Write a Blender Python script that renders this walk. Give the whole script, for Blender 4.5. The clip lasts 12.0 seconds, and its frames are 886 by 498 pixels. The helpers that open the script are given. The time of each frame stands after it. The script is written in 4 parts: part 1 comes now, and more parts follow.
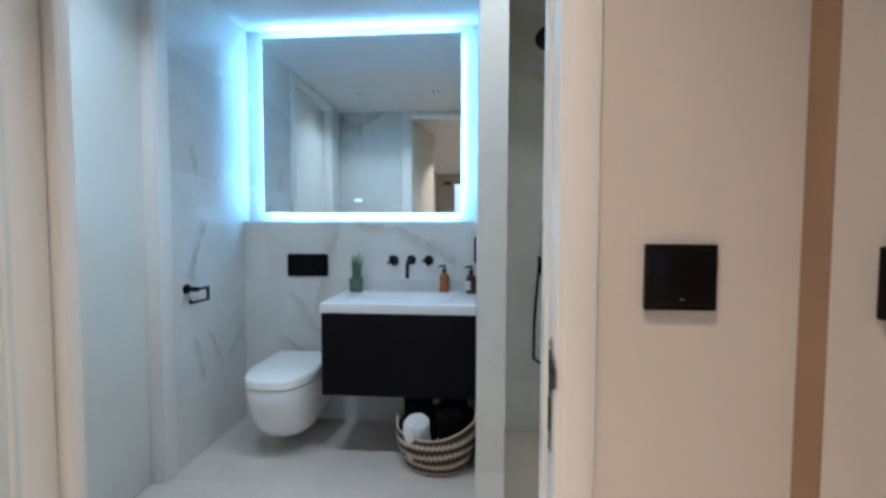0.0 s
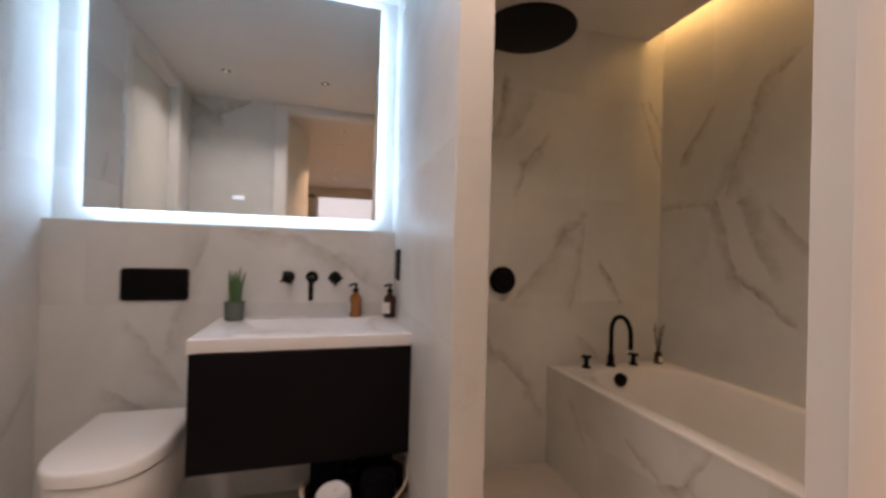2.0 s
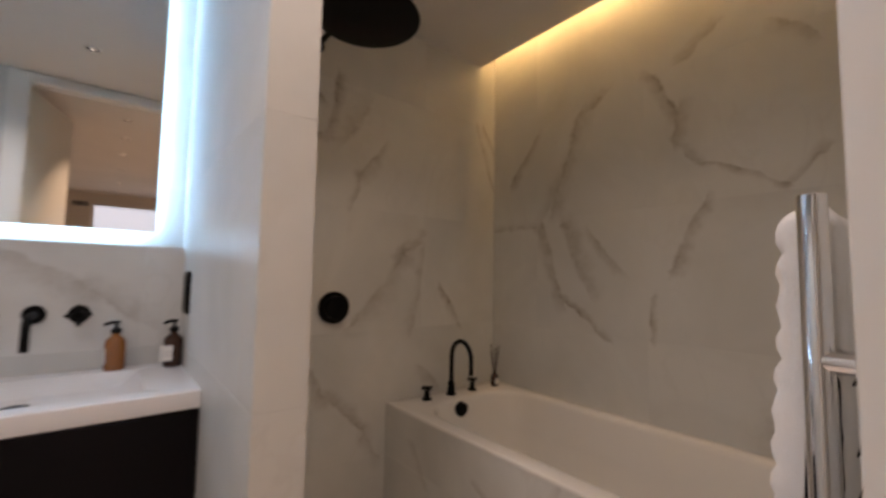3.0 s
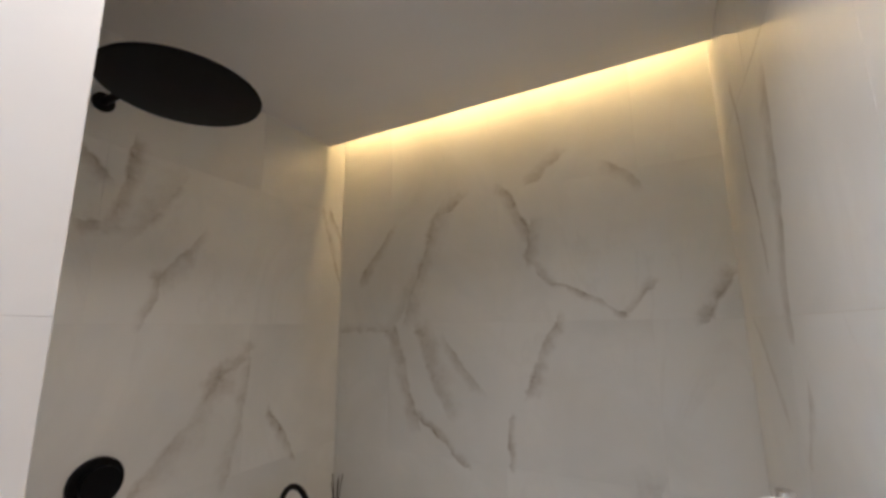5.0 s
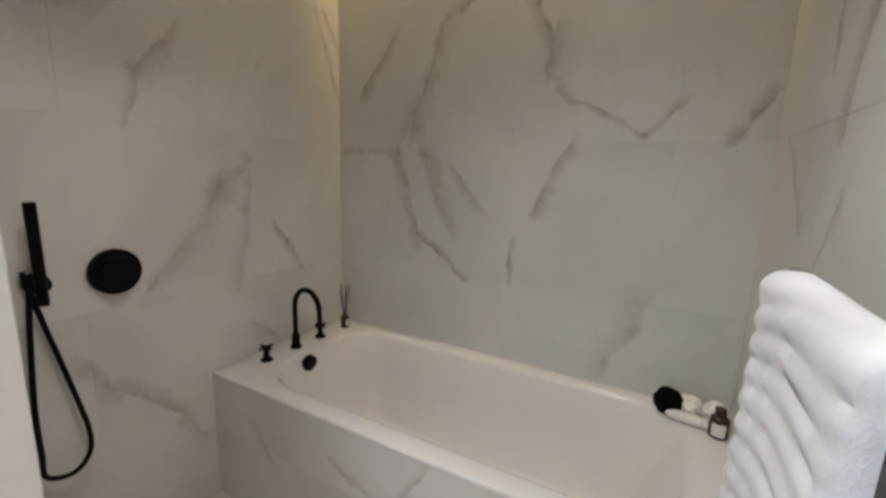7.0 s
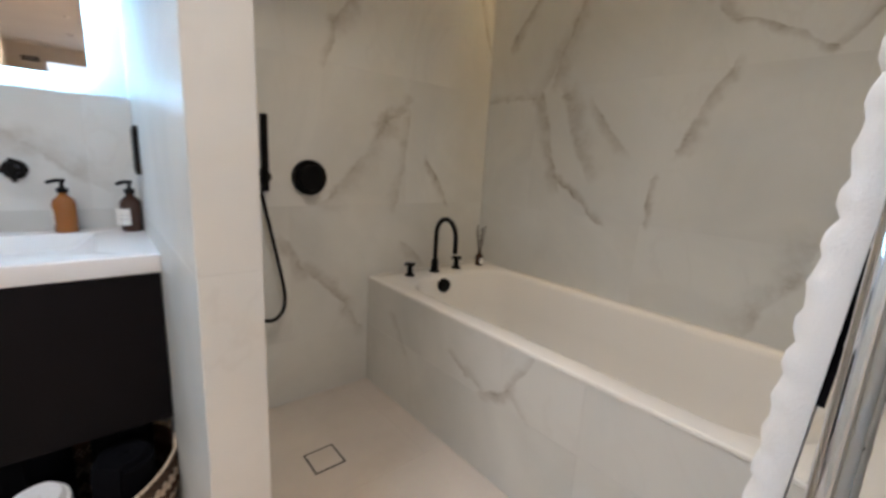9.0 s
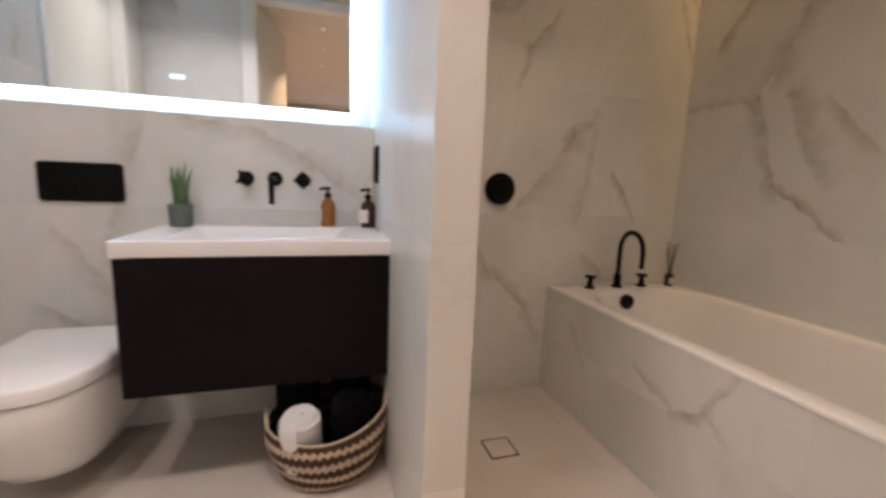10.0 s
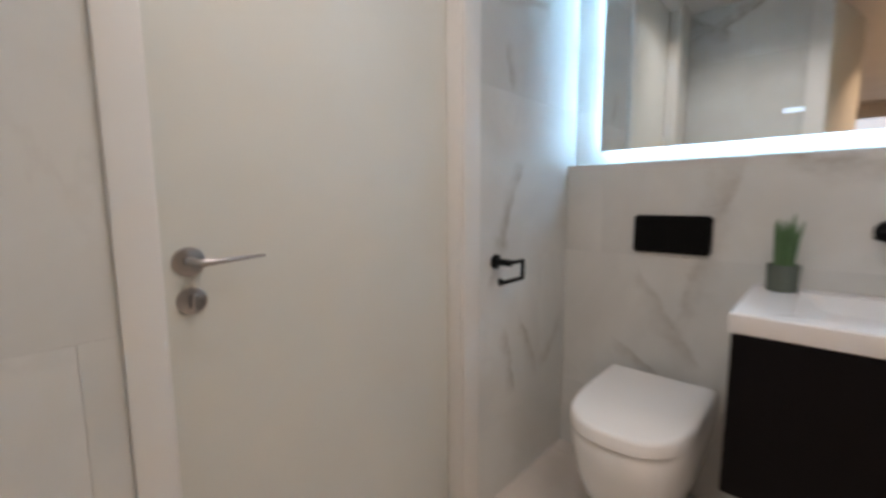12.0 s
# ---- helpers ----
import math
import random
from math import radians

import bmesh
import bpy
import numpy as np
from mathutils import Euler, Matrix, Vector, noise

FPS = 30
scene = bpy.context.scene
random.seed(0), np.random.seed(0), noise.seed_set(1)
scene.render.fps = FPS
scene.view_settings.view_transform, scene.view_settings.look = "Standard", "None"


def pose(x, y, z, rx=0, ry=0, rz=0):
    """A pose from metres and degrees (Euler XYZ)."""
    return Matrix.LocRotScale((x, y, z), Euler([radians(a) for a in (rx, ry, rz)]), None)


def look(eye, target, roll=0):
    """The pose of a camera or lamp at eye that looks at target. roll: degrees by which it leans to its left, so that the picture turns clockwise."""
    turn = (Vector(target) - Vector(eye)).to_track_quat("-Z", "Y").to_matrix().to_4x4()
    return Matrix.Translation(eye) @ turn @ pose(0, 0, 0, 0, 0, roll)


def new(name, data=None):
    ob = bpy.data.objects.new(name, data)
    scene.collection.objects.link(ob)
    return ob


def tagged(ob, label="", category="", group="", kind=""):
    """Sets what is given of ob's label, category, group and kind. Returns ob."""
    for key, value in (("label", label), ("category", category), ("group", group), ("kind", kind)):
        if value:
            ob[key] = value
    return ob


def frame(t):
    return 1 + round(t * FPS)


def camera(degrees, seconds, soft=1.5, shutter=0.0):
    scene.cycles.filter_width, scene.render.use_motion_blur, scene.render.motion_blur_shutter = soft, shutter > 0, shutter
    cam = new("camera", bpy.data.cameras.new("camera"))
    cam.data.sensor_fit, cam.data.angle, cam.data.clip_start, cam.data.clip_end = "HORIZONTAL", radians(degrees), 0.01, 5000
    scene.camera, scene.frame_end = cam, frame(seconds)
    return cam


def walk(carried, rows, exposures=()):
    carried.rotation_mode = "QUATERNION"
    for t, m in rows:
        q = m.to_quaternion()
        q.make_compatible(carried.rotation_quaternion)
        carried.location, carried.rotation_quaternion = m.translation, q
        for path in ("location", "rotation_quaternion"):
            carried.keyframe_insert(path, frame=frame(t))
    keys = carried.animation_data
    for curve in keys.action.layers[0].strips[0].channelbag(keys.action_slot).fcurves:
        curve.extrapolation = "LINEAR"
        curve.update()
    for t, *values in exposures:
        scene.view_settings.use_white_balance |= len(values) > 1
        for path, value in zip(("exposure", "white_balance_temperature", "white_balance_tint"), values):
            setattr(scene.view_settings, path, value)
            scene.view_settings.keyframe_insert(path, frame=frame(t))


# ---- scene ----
cam = camera(94.3, 12.0, soft=3.0, shutter=0.35)
PATH = [
    (0, (0.01, 0.166, 1.197), (-0.144, 2.158, 1.103), 0.2),
    (0.5, (-0.082, 0.181, 1.161), (-0.177, 2.176, 1.087), 0.8),
    (1, (-0.2, 0.322, 1.111), (-0.157, 2.321, 1.059), 1.5),
    (1.5, (-0.303, 0.471, 1.128), (-0.031, 2.45, 1.097), 1.9),
    (2, (-0.327, 0.575, 1.148), (0.232, 2.495, 1.163), 1.5),
    (2.5, (-0.297, 0.734, 1.154), (0.634, 2.501, 1.233), 1.2),
    (3, (-0.198, 0.834, 1.148), (1.056, 2.386, 1.287), 0.9),
    (3.5, (-0.126, 0.981, 1.22), (1.419, 2.236, 1.41), 0.5),
    (5.3, (-0.07, 1.038, 1.486), (1.67, 1.955, 1.848), -0.9),
    (5.5, (-0.057, 1.038, 1.497), (1.69, 1.972, 1.77), -0.4),
    (6, (-0.047, 1.066, 1.466), (1.718, 2.006, 1.514), 0.1),
    (6.5, (-0.029, 1.079, 1.405), (1.73, 2.015, 1.233), 0.9),
    (7, (-0.019, 1.083, 1.338), (1.711, 2.022, 0.983), 1.8),
    (7.2, (-0.007, 1.057, 1.312), (1.694, 2.023, 0.893), 2.3),
    (9, (-0.095, 0.907, 1.093), (1.178, 2.395, 0.686), 3.1),
    (9.5, (-0.144, 0.843, 1.029), (0.837, 2.552, 0.689), 2.7),
    (10, (-0.206, 0.831, 1.01), (0.371, 2.724, 0.706), 2.2),
    (10.5, (-0.304, 0.827, 1.044), (-0.162, 2.802, 0.762), 1.4),
    (11, (-0.357, 0.822, 1.051), (-0.74, 2.767, 0.784), 0.5),
    (11.5, (-0.455, 0.871, 1.059), (-1.351, 2.643, 0.82), -0.6),
    (12, (-0.615, 0.967, 1.105), (-1.966, 2.423, 0.868), -0.3),
]
EXPOSURES = [(0.0, 0.25, 4620, 3), (0.3, 0.18, 5200, 10), (0.6, 0.1, 5900, 18), (1.0, -0.02, 6000, 20), (1.5, -0.05, 6500, 26), (2.0, -0.1, 6900, 30), (2.5, -0.1, 7100, 34), (3.0, -0.1, 6400, 25), (3.5, 0.0, 6150, 18),
             (5.5, 0.61, 5200, 16), (6.0, 0.61, 5200, 15), (7.2, 0.62, 5250, 12), (9.0, 0.70, 5550, 13), (9.5, 0.63, 6000, 16), (10.0, 0.5, 6450, 24), (10.5, 0.4, 6750, 28), (11.0, 0.26, 6750, 26), (11.5, 0.14, 6500, 22), (12.0, 0.03, 6350, 19)]
walk(cam, [(t, look(eye, target, roll)) for t, eye, target, roll in PATH], EXPOSURES)

# ---- light ----
world = bpy.data.worlds.new("world")
scene.world = world
world.use_nodes = True
sky = world.node_tree.nodes.new("ShaderNodeTexSky")
sky.sky_type, sky.sun_disc, sky.sun_elevation, sky.sun_rotation = "NISHITA", False, radians(35), radians(200)
world.node_tree.links.new(sky.outputs["Color"], world.node_tree.nodes["Background"].inputs["Color"])
world.node_tree.nodes["Background"].inputs["Strength"].default_value = 0.1

MIRROR_LED, COVE_LED, SPOT_WATTS, HALL_WATTS, WINDOW_WATTS = 18.5, 19.0, 4.3, 6.4, 3.0
SHOWER_FILL_WATTS = 4.5
COOL, WARM, HALO, PEACH, CLEAR = (0.43, 0.74, 1.0), (1.0, 0.61, 0.20), (1.0, 0.81, 0.60), (1.0, 0.65, 0.39), (1.0, 0.91, 0.80)


def area_lamp(name, m, watts, colour, size, size_y=None, spread=150):
    lamp = bpy.data.lights.new(name, "AREA")
    lamp.energy, lamp.color, lamp.size, lamp.spread = watts, colour, size, radians(spread)
    lamp.shape = "RECTANGLE" if size_y else "DISK"
    if size_y:
        lamp.size_y = size_y
    ob = new(name, lamp)
    ob.matrix_world = m
    return ob


# ---- the plan, in metres ----
LEFT, RIGHT = -1.44, 1.631            # the bathroom's side walls
ALCOVE, SHOWER, ENTRY, HALL = 2.65, 2.60, 0.81, 0.713
PIER0, PIER1, PIER_Y = 0.020, 0.125, 1.659
LEDGE, CEIL = 1.245, 2.44
COVE_X = 1.505
JAMB_L, JAMB_R, DOOR_TOP = -0.661, 0.115, 2.37
COURSES = (0.0, 0.30, 0.888, 1.472, 2.062, 2.65)


# ---- materials ----
def material(name):
    m = bpy.data.materials.new(name)
    m.use_nodes = True
    return m, m.node_tree.nodes, m.node_tree.links, m.node_tree.nodes["Principled BSDF"]


def node(nodes, kind, **settings):
    n = nodes.new(kind)
    for key, value in settings.items():
        n.inputs[key].default_value = value
    return n


def ramp(nodes, links, fac, stops):
    n = nodes.new("ShaderNodeValToRGB")
    while len(n.color_ramp.elements) < len(stops):
        n.color_ramp.elements.new(0.5)
    for e, (at, c) in zip(n.color_ramp.elements, stops):
        e.position, e.color = at, (*c, 1)
    links.new(fac, n.inputs["Fac"])
    return n.outputs["Color"]


def mixed(nodes, links, fac, a, b, blend="MIX"):
    n = nodes.new("ShaderNodeMix")
    n.data_type, n.blend_type = "RGBA", blend
    for socket, value in ((n.inputs["Factor"], fac), (n.inputs["A"], a), (n.inputs["B"], b)):
        if isinstance(value, (int, float)):
            socket.default_value = value
        elif isinstance(value, tuple):
            socket.default_value = (*value, 1)
        else:
            links.new(value, socket)
    return n.outputs["Result"]


def bump(nodes, links, height, shader, strength, distance):
    n = node(nodes, "ShaderNodeBump", Strength=strength, Distance=distance)
    links.new(height, n.inputs["Height"])
    links.new(n.outputs["Normal"], shader.inputs["Normal"])


def painted(name, colour, rough=0.5, grain=180.0, relief=0.08, vary=0.06, metal=0.0, spec=0.5):
    """A plain coat or moulded surface with a slight unevenness at two scales."""
    m, nodes, links, shader = material(name)
    place = nodes.new("ShaderNodeTexCoord").outputs["Object"]
    big = node(nodes, "ShaderNodeTexNoise", Scale=2.3, Detail=3.0)
    fine = node(nodes, "ShaderNodeTexNoise", Scale=grain, Detail=2.0)
    links.new(place, big.inputs["Vector"])
    links.new(place, fine.inputs["Vector"])
    low = tuple(c * (1 - vary) for c in colour)
    high = tuple(min(1, c * (1 + vary)) for c in colour)
    links.new(ramp(nodes, links, big.outputs["Fac"], ((0.3, low), (0.7, high))), shader.inputs["Base Color"])
    spread = nodes.new("ShaderNodeMapRange")
    spread.inputs["To Min"].default_value, spread.inputs["To Max"].default_value = rough * 0.85, min(1, rough * 1.15)
    links.new(big.outputs["Fac"], spread.inputs["Value"])
    links.new(spread.outputs["Result"], shader.inputs["Roughness"])
    shader.inputs["Metallic"].default_value = metal
    shader.inputs["Specular IOR Level"].default_value = spec
    if relief:
        bump(nodes, links, fine.outputs["Fac"], shader, relief, 0.002)
    return m


def glow(name, colour, strength):
    m, nodes, links, shader = material(name)
    shader.inputs["Base Color"].default_value = (0.9, 0.9, 0.9, 1)
    shader.inputs["Emission Color"].default_value = (*colour, 1)
    shader.inputs["Emission Strength"].default_value = strength
    return m


def marble(name, plane, at, veins, rough=0.3):
    """Glazed porcelain with printed grey-brown veins. veins: (u0, v0, u1, v1, width, strength) on the wall,
    u along it and v up; a wall lies at x = at or y = at."""
    m, nodes, links, shader = material(name)
    place = nodes.new("ShaderNodeTexCoord").outputs["Object"]
    info = nodes.new("ShaderNodeObjectInfo")

    def math2(op, a, b=None):
        n = nodes.new("ShaderNodeMath")
        n.operation = op
        for k, value in enumerate((a, b)):
            if value is None:
                continue
            if isinstance(value, (int, float)):
                n.inputs[k].default_value = value
            else:
                links.new(value, n.inputs[k])
        return n.outputs[0]

    def vec(op, a, b=None, scale=None):
        n = nodes.new("ShaderNodeVectorMath")
        n.operation = op
        for k, value in enumerate((a, b)):
            if value is None:
                continue
            if isinstance(value, tuple):
                n.inputs[k].default_value = value
            else:
                links.new(value, n.inputs[k])
        if scale is not None:
            if isinstance(scale, float):
                n.inputs["Scale"].default_value = scale
            else:
                links.new(scale, n.inputs["Scale"])
        return n

    shift = vec("SCALE", (7.3, 4.1, 9.7), scale=info.outputs["Random"]).outputs[0]
    own = vec("ADD", place, shift).outputs[0]
    warp = node(nodes, "ShaderNodeTexNoise", Scale=5.0, Detail=4.0, Roughness=0.6)
    links.new(place, warp.inputs["Vector"])
    flat = (0.0, 1.0, 1.0) if plane == "x" else (1.0, 0.0, 1.0) if plane == "y" else (1.0, 1.0, 0.0)
    off = vec("MULTIPLY", vec("SUBTRACT", warp.outputs["Color"], (0.5, 0.5, 0.5)).outputs[0], tuple(0.11 * f for f in flat)).outputs[0]
    crinkle = node(nodes, "ShaderNodeTexNoise", Scale=24.0, Detail=3.0, Roughness=0.6)
    links.new(place, crinkle.inputs["Vector"])
    small = vec("MULTIPLY", vec("SUBTRACT", crinkle.outputs["Color"], (0.5, 0.5, 0.5)).outputs[0], tuple(0.012 * f for f in flat)).outputs[0]
    bent = vec("ADD", vec("ADD", place, off).outputs[0], small).outputs[0]
    # pale clouds and thin wandering threads, other ones on each tile
    cloud = node(nodes, "ShaderNodeTexNoise", Scale=1.6, Detail=5.0, Roughness=0.55, Distortion=0.6)
    links.new(own, cloud.inputs["Vector"])
    thread = node(nodes, "ShaderNodeTexNoise", Scale=1.9, Detail=6.0, Roughness=0.5, Distortion=1.2)
    links.new(vec("MULTIPLY", own, (1.5, 1.5, 0.75)).outputs[0], thread.inputs["Vector"])
    ridge = math2("ABSOLUTE", math2("SUBTRACT", thread.outputs["Fac"], 0.5))
    thin = nodes.new("ShaderNodeMapRange")
    thin.interpolation_type = "SMOOTHSTEP"
    for key, value in (("From Min", 0.0), ("From Max", 0.03), ("To Min", 0.09), ("To Max", 0.0)):
        thin.inputs[key].default_value = value
    links.new(ridge, thin.inputs["Value"])
    gate = nodes.new("ShaderNodeMapRange")
    gate.inputs["From Min"].default_value, gate.inputs["From Max"].default_value = 0.5, 0.66
    links.new(cloud.outputs["Fac"], gate.inputs["Value"])
    total = math2("MULTIPLY", thin.outputs[0], gate.outputs[0])
    ragged = node(nodes, "ShaderNodeTexNoise", Scale=9.0, Detail=5.0, Roughness=0.65)
    links.new(place, ragged.inputs["Vector"])
    fray = math2("SUBTRACT", ragged.outputs["Fac"], 0.46)
    for k, (u0, v0, u1, v1, wide, strong) in enumerate(veins):
        a = (at, u0, v0) if plane == "x" else (u0, at, v0)
        b = (at, u1, v1) if plane == "x" else (u1, at, v1)
        ba = tuple(q - p for p, q in zip(a, b))
        across = Vector((0.0, -ba[2], ba[1]) if plane == "x" else (-ba[2], 0.0, ba[0])).normalized() * (-1 if k % 3 == 1 else 1)
        pa = vec("SUBTRACT", bent, a).outputs[0]
        along = math2("DIVIDE", vec("DOT_PRODUCT", pa, ba).outputs["Value"], sum(c * c for c in ba))
        nodes[along.node.name].use_clamp = True
        d = vec("LENGTH", vec("SUBTRACT", pa, vec("SCALE", ba, scale=along).outputs[0]).outputs[0]).outputs["Value"]
        # a vein has one crisp edge and fades away on its other side
        side = math2("GREATER_THAN", vec("DOT_PRODUCT", pa, tuple(across)).outputs["Value"], 0.0)
        scaled = math2("MULTIPLY", d, math2("ADD", math2("MULTIPLY", side, 1.7 / wide), 0.42 / wide))
        uneven = math2("ADD", scaled, math2("MULTIPLY", fray, 1.5))
        for reach, depth in ((1.0, strong * 0.9), (0.22, min(1.0, strong * 1.3))):
            fall = nodes.new("ShaderNodeMapRange")
            fall.interpolation_type = "SMOOTHSTEP"
            for key, value in (("From Min", 0.0), ("From Max", reach), ("To Min", depth), ("To Max", 0.0)):
                fall.inputs[key].default_value = value
            links.new(uneven, fall.inputs["Value"])
            total = math2("MAXIMUM", total, fall.outputs[0])
    streak = node(nodes, "ShaderNodeTexNoise", Scale=14.0, Detail=5.0, Roughness=0.7)
    links.new(bent, streak.inputs["Vector"])
    broken = nodes.new("ShaderNodeMapRange")
    for key, value in (("From Min", 0.3), ("From Max", 0.62), ("To Min", 0.25), ("To Max", 1.0)):
        broken.inputs[key].default_value = value
    links.new(streak.outputs["Fac"], broken.inputs["Value"])
    total = math2("MULTIPLY", total, broken.outputs[0])
    ground = ramp(nodes, links, cloud.outputs["Fac"], ((0.3, (0.585, 0.59, 0.565)), (0.6, (0.705, 0.71, 0.685))))
    links.new(mixed(nodes, links, total, ground, (0.25, 0.205, 0.155)), shader.inputs["Base Color"])
    shader.inputs["Roughness"].default_value = rough
    bump(nodes, links, cloud.outputs["Fac"], shader, 0.03, 0.003)
    return m


def woven(name, dark, light):
    """Twisted seagrass cord with a fine twill."""
    m, nodes, links, shader = material(name)
    place = nodes.new("ShaderNodeTexCoord").outputs["Object"]
    fibre = node(nodes, "ShaderNodeTexNoise", Scale=95.0, Detail=4.0, Roughness=0.7)
    links.new(place, fibre.inputs["Vector"])
    a = ramp(nodes, links, fibre.outputs["Fac"], ((0.3, dark), (0.7, light)))
    links.new(a, shader.inputs["Base Color"])
    shader.inputs["Roughness"].default_value = 0.85
    bump(nodes, links, fibre.outputs["Fac"], shader, 0.5, 0.002)
    return m


def terry(name, colour, relief=0.35):
    """Cotton towelling: a dense short pile."""
    m, nodes, links, shader = material(name)
    place = nodes.new("ShaderNodeTexCoord").outputs["Object"]
    pile = node(nodes, "ShaderNodeTexNoise", Scale=320.0, Detail=3.0, Roughness=0.8)
    tone = node(nodes, "ShaderNodeTexNoise", Scale=12.0, Detail=3.0)
    links.new(place, pile.inputs["Vector"])
    links.new(place, tone.inputs["Vector"])
    c = ramp(nodes, links, tone.outputs["Fac"], ((0.3, tuple(0.9 * k for k in colour)), (0.7, colour)))
    links.new(c, shader.inputs["Base Color"])
    shader.inputs["Roughness"].default_value = 0.95
    shader.inputs["Specular IOR Level"].default_value = 0.1
    shader.inputs["Sheen Weight"].default_value = 0.3 if colour[0] > 0.5 else 0.0
    bump(nodes, links, pile.outputs["Fac"], shader, relief, 0.002)
    return m


def floor_tile(name, dark, light):
    m, nodes, links, shader = material(name)
    place = nodes.new("ShaderNodeTexCoord").outputs["Object"]
    cloud = node(nodes, "ShaderNodeTexNoise", Scale=2.4, Detail=6.0, Roughness=0.6)
    grit = node(nodes, "ShaderNodeTexNoise", Scale=140.0, Detail=3.0)
    links.new(place, cloud.inputs["Vector"])
    links.new(place, grit.inputs["Vector"])
    a = ramp(nodes, links, cloud.outputs["Fac"], ((0.3, dark), (0.7, light)))
    links.new(mixed(nodes, links, 0.12, a, grit.outputs["Color"], "OVERLAY"), shader.inputs["Base Color"])
    shader.inputs["Roughness"].default_value = 0.42
    bump(nodes, links, grit.outputs["Fac"], shader, 0.06, 0.001)
    return m


def tinted_glass(name, colour, rough=0.05):
    m, nodes, links, shader = material(name)
    shader.inputs["Base Color"].default_value = (*colour, 1)
    shader.inputs["Transmission Weight"].default_value = 1.0
    shader.inputs["Roughness"].default_value = rough
    shader.inputs["IOR"].default_value = 1.45
    return m


LONG_VEINS = [
    (2.28, 1.94, 2.43, 1.72, 0.028, 0.65), (1.86, 2.05, 1.95, 1.99, 0.028, 0.65), (2.00, 1.98, 2.17, 1.52, 0.05, 0.5),
    (2.58, 1.43, 2.29, 1.43, 0.026, 0.5), (2.23, 1.45, 2.10, 1.03, 0.035, 0.6), (2.09, 1.03, 1.85, 0.87, 0.018, 0.7),
    (2.11, 1.43, 1.97, 1.12, 0.045, 0.5), (1.95, 1.39, 1.79, 1.21, 0.026, 0.6), (1.46, 1.46, 1.58, 1.19, 0.026, 0.65),
    (1.64, 1.08, 1.66, 0.88, 0.016, 0.6), (1.63, 2.06, 1.53, 1.87, 0.03, 0.65), (1.53, 1.87, 1.56, 1.75, 0.03, 0.55),
    (1.56, 1.75, 1.45, 1.64, 0.02, 0.5), (1.45, 1.64, 1.18, 1.49, 0.014, 0.75), (1.18, 1.49, 1.08, 1.58, 0.02, 0.45),
    (1.51, 2.09, 1.40, 2.16, 0.03, 0.55), (1.20, 2.10, 1.10, 2.02, 0.025, 0.4), (0.90, 1.49, 0.82, 1.60, 0.028, 0.6),
    (1.23, 0.58, 1.12, 0.85, 0.05, 0.45), (2.03, 1.81, 2.26, 1.43, 0.03, 0.35),
]
BACK_VEINS = [
    (0.39, 2.08, 0.50, 1.96, 0.03, 0.6), (0.58, 2.08, 0.54, 1.80, 0.032, 0.75), (0.50, 1.79, 0.56, 1.80, 0.03, 0.6),
    (0.74, 1.96, 0.63, 1.79, 0.05, 0.4), (0.82, 1.79, 0.72, 1.64, 0.032, 0.65), (0.72, 1.64, 0.68, 1.48, 0.02, 0.65),
    (1.09, 1.35, 0.97, 1.24, 0.03, 0.65), (0.97, 1.24, 0.70, 0.94, 0.055, 0.5), (1.10, 1.34, 1.03, 0.89, 0.025, 0.4),
    (1.23, 1.11, 1.36, 0.90, 0.022, 0.65), (1.47, 2.06, 1.64, 1.64, 0.018, 0.6), (1.55, 2.08, 1.65, 1.86, 0.015, 0.5),
    (0.50, 0.74, 0.58, 0.59, 0.03, 0.6), (0.58, 0.59, 0.77, 0.40, 0.03, 0.6), (0.77, 0.40, 0.85, 0.29, 0.03, 0.5),
    (1.10, 0.67, 1.19, 0.58, 0.03, 0.4),
]
END_VEINS = [
    (-1.45, 2.40, -1.23, 2.28, 0.05, 0.6), (-1.23, 2.28, -1.00, 2.41, 0.045, 0.6), (-1.47, 2.25, -1.20, 2.36, 0.04, 0.4),
    (1.31, 2.15, 1.19, 1.61, 0.016, 0.75), (0.94, 1.94, 1.03, 1.49, 0.04, 0.75), (1.46, 1.45, 1.22, 1.22, 0.018, 0.55),
    (1.01, 1.33, 1.07, 1.18, 0.018, 0.55),
]
BATH_VEINS = [(1.97, .38, 1.8, .32, .018, .5), (1.8, .32, 1.68, .39, .02, .55), (1.68, .39, 1.6, .53, .018, .5), (1.67, .39, 1.62, .3, .015, .4), (2.37, .41, 2.26, .28, .02, .4)]
ALCOVE_VEINS = [
    (-.83, 1.22, -.88, 1.04, .045, .45), (-.88, 1.04, -.98, .72, .04, .3), (-.69, 1.24, -.43, 1.2, .04, .4),
    (-.43, 1.2, -.25, 1.09, .045, .5), (-.25, 1.09, -.1, .97, .04, .45), (-1.09, .78, -.95, .55, .04, .4), (-1.19, .52, -1.08, .45, .025, .5),
]
LEFT_VEINS = [(2.28, 1.19, 2.15, .94, .03, .6), (2.15, .94, 2.1, .84, .025, .55), (2.32, .62, 2.41, .42, .025, .5), (2.2, .62, 2.24, .4, .025, .55), (2.18, 1.61, 2.2, 1.52, .02, .5), (2.59, .56, 2.48, .43, .03, .4)]

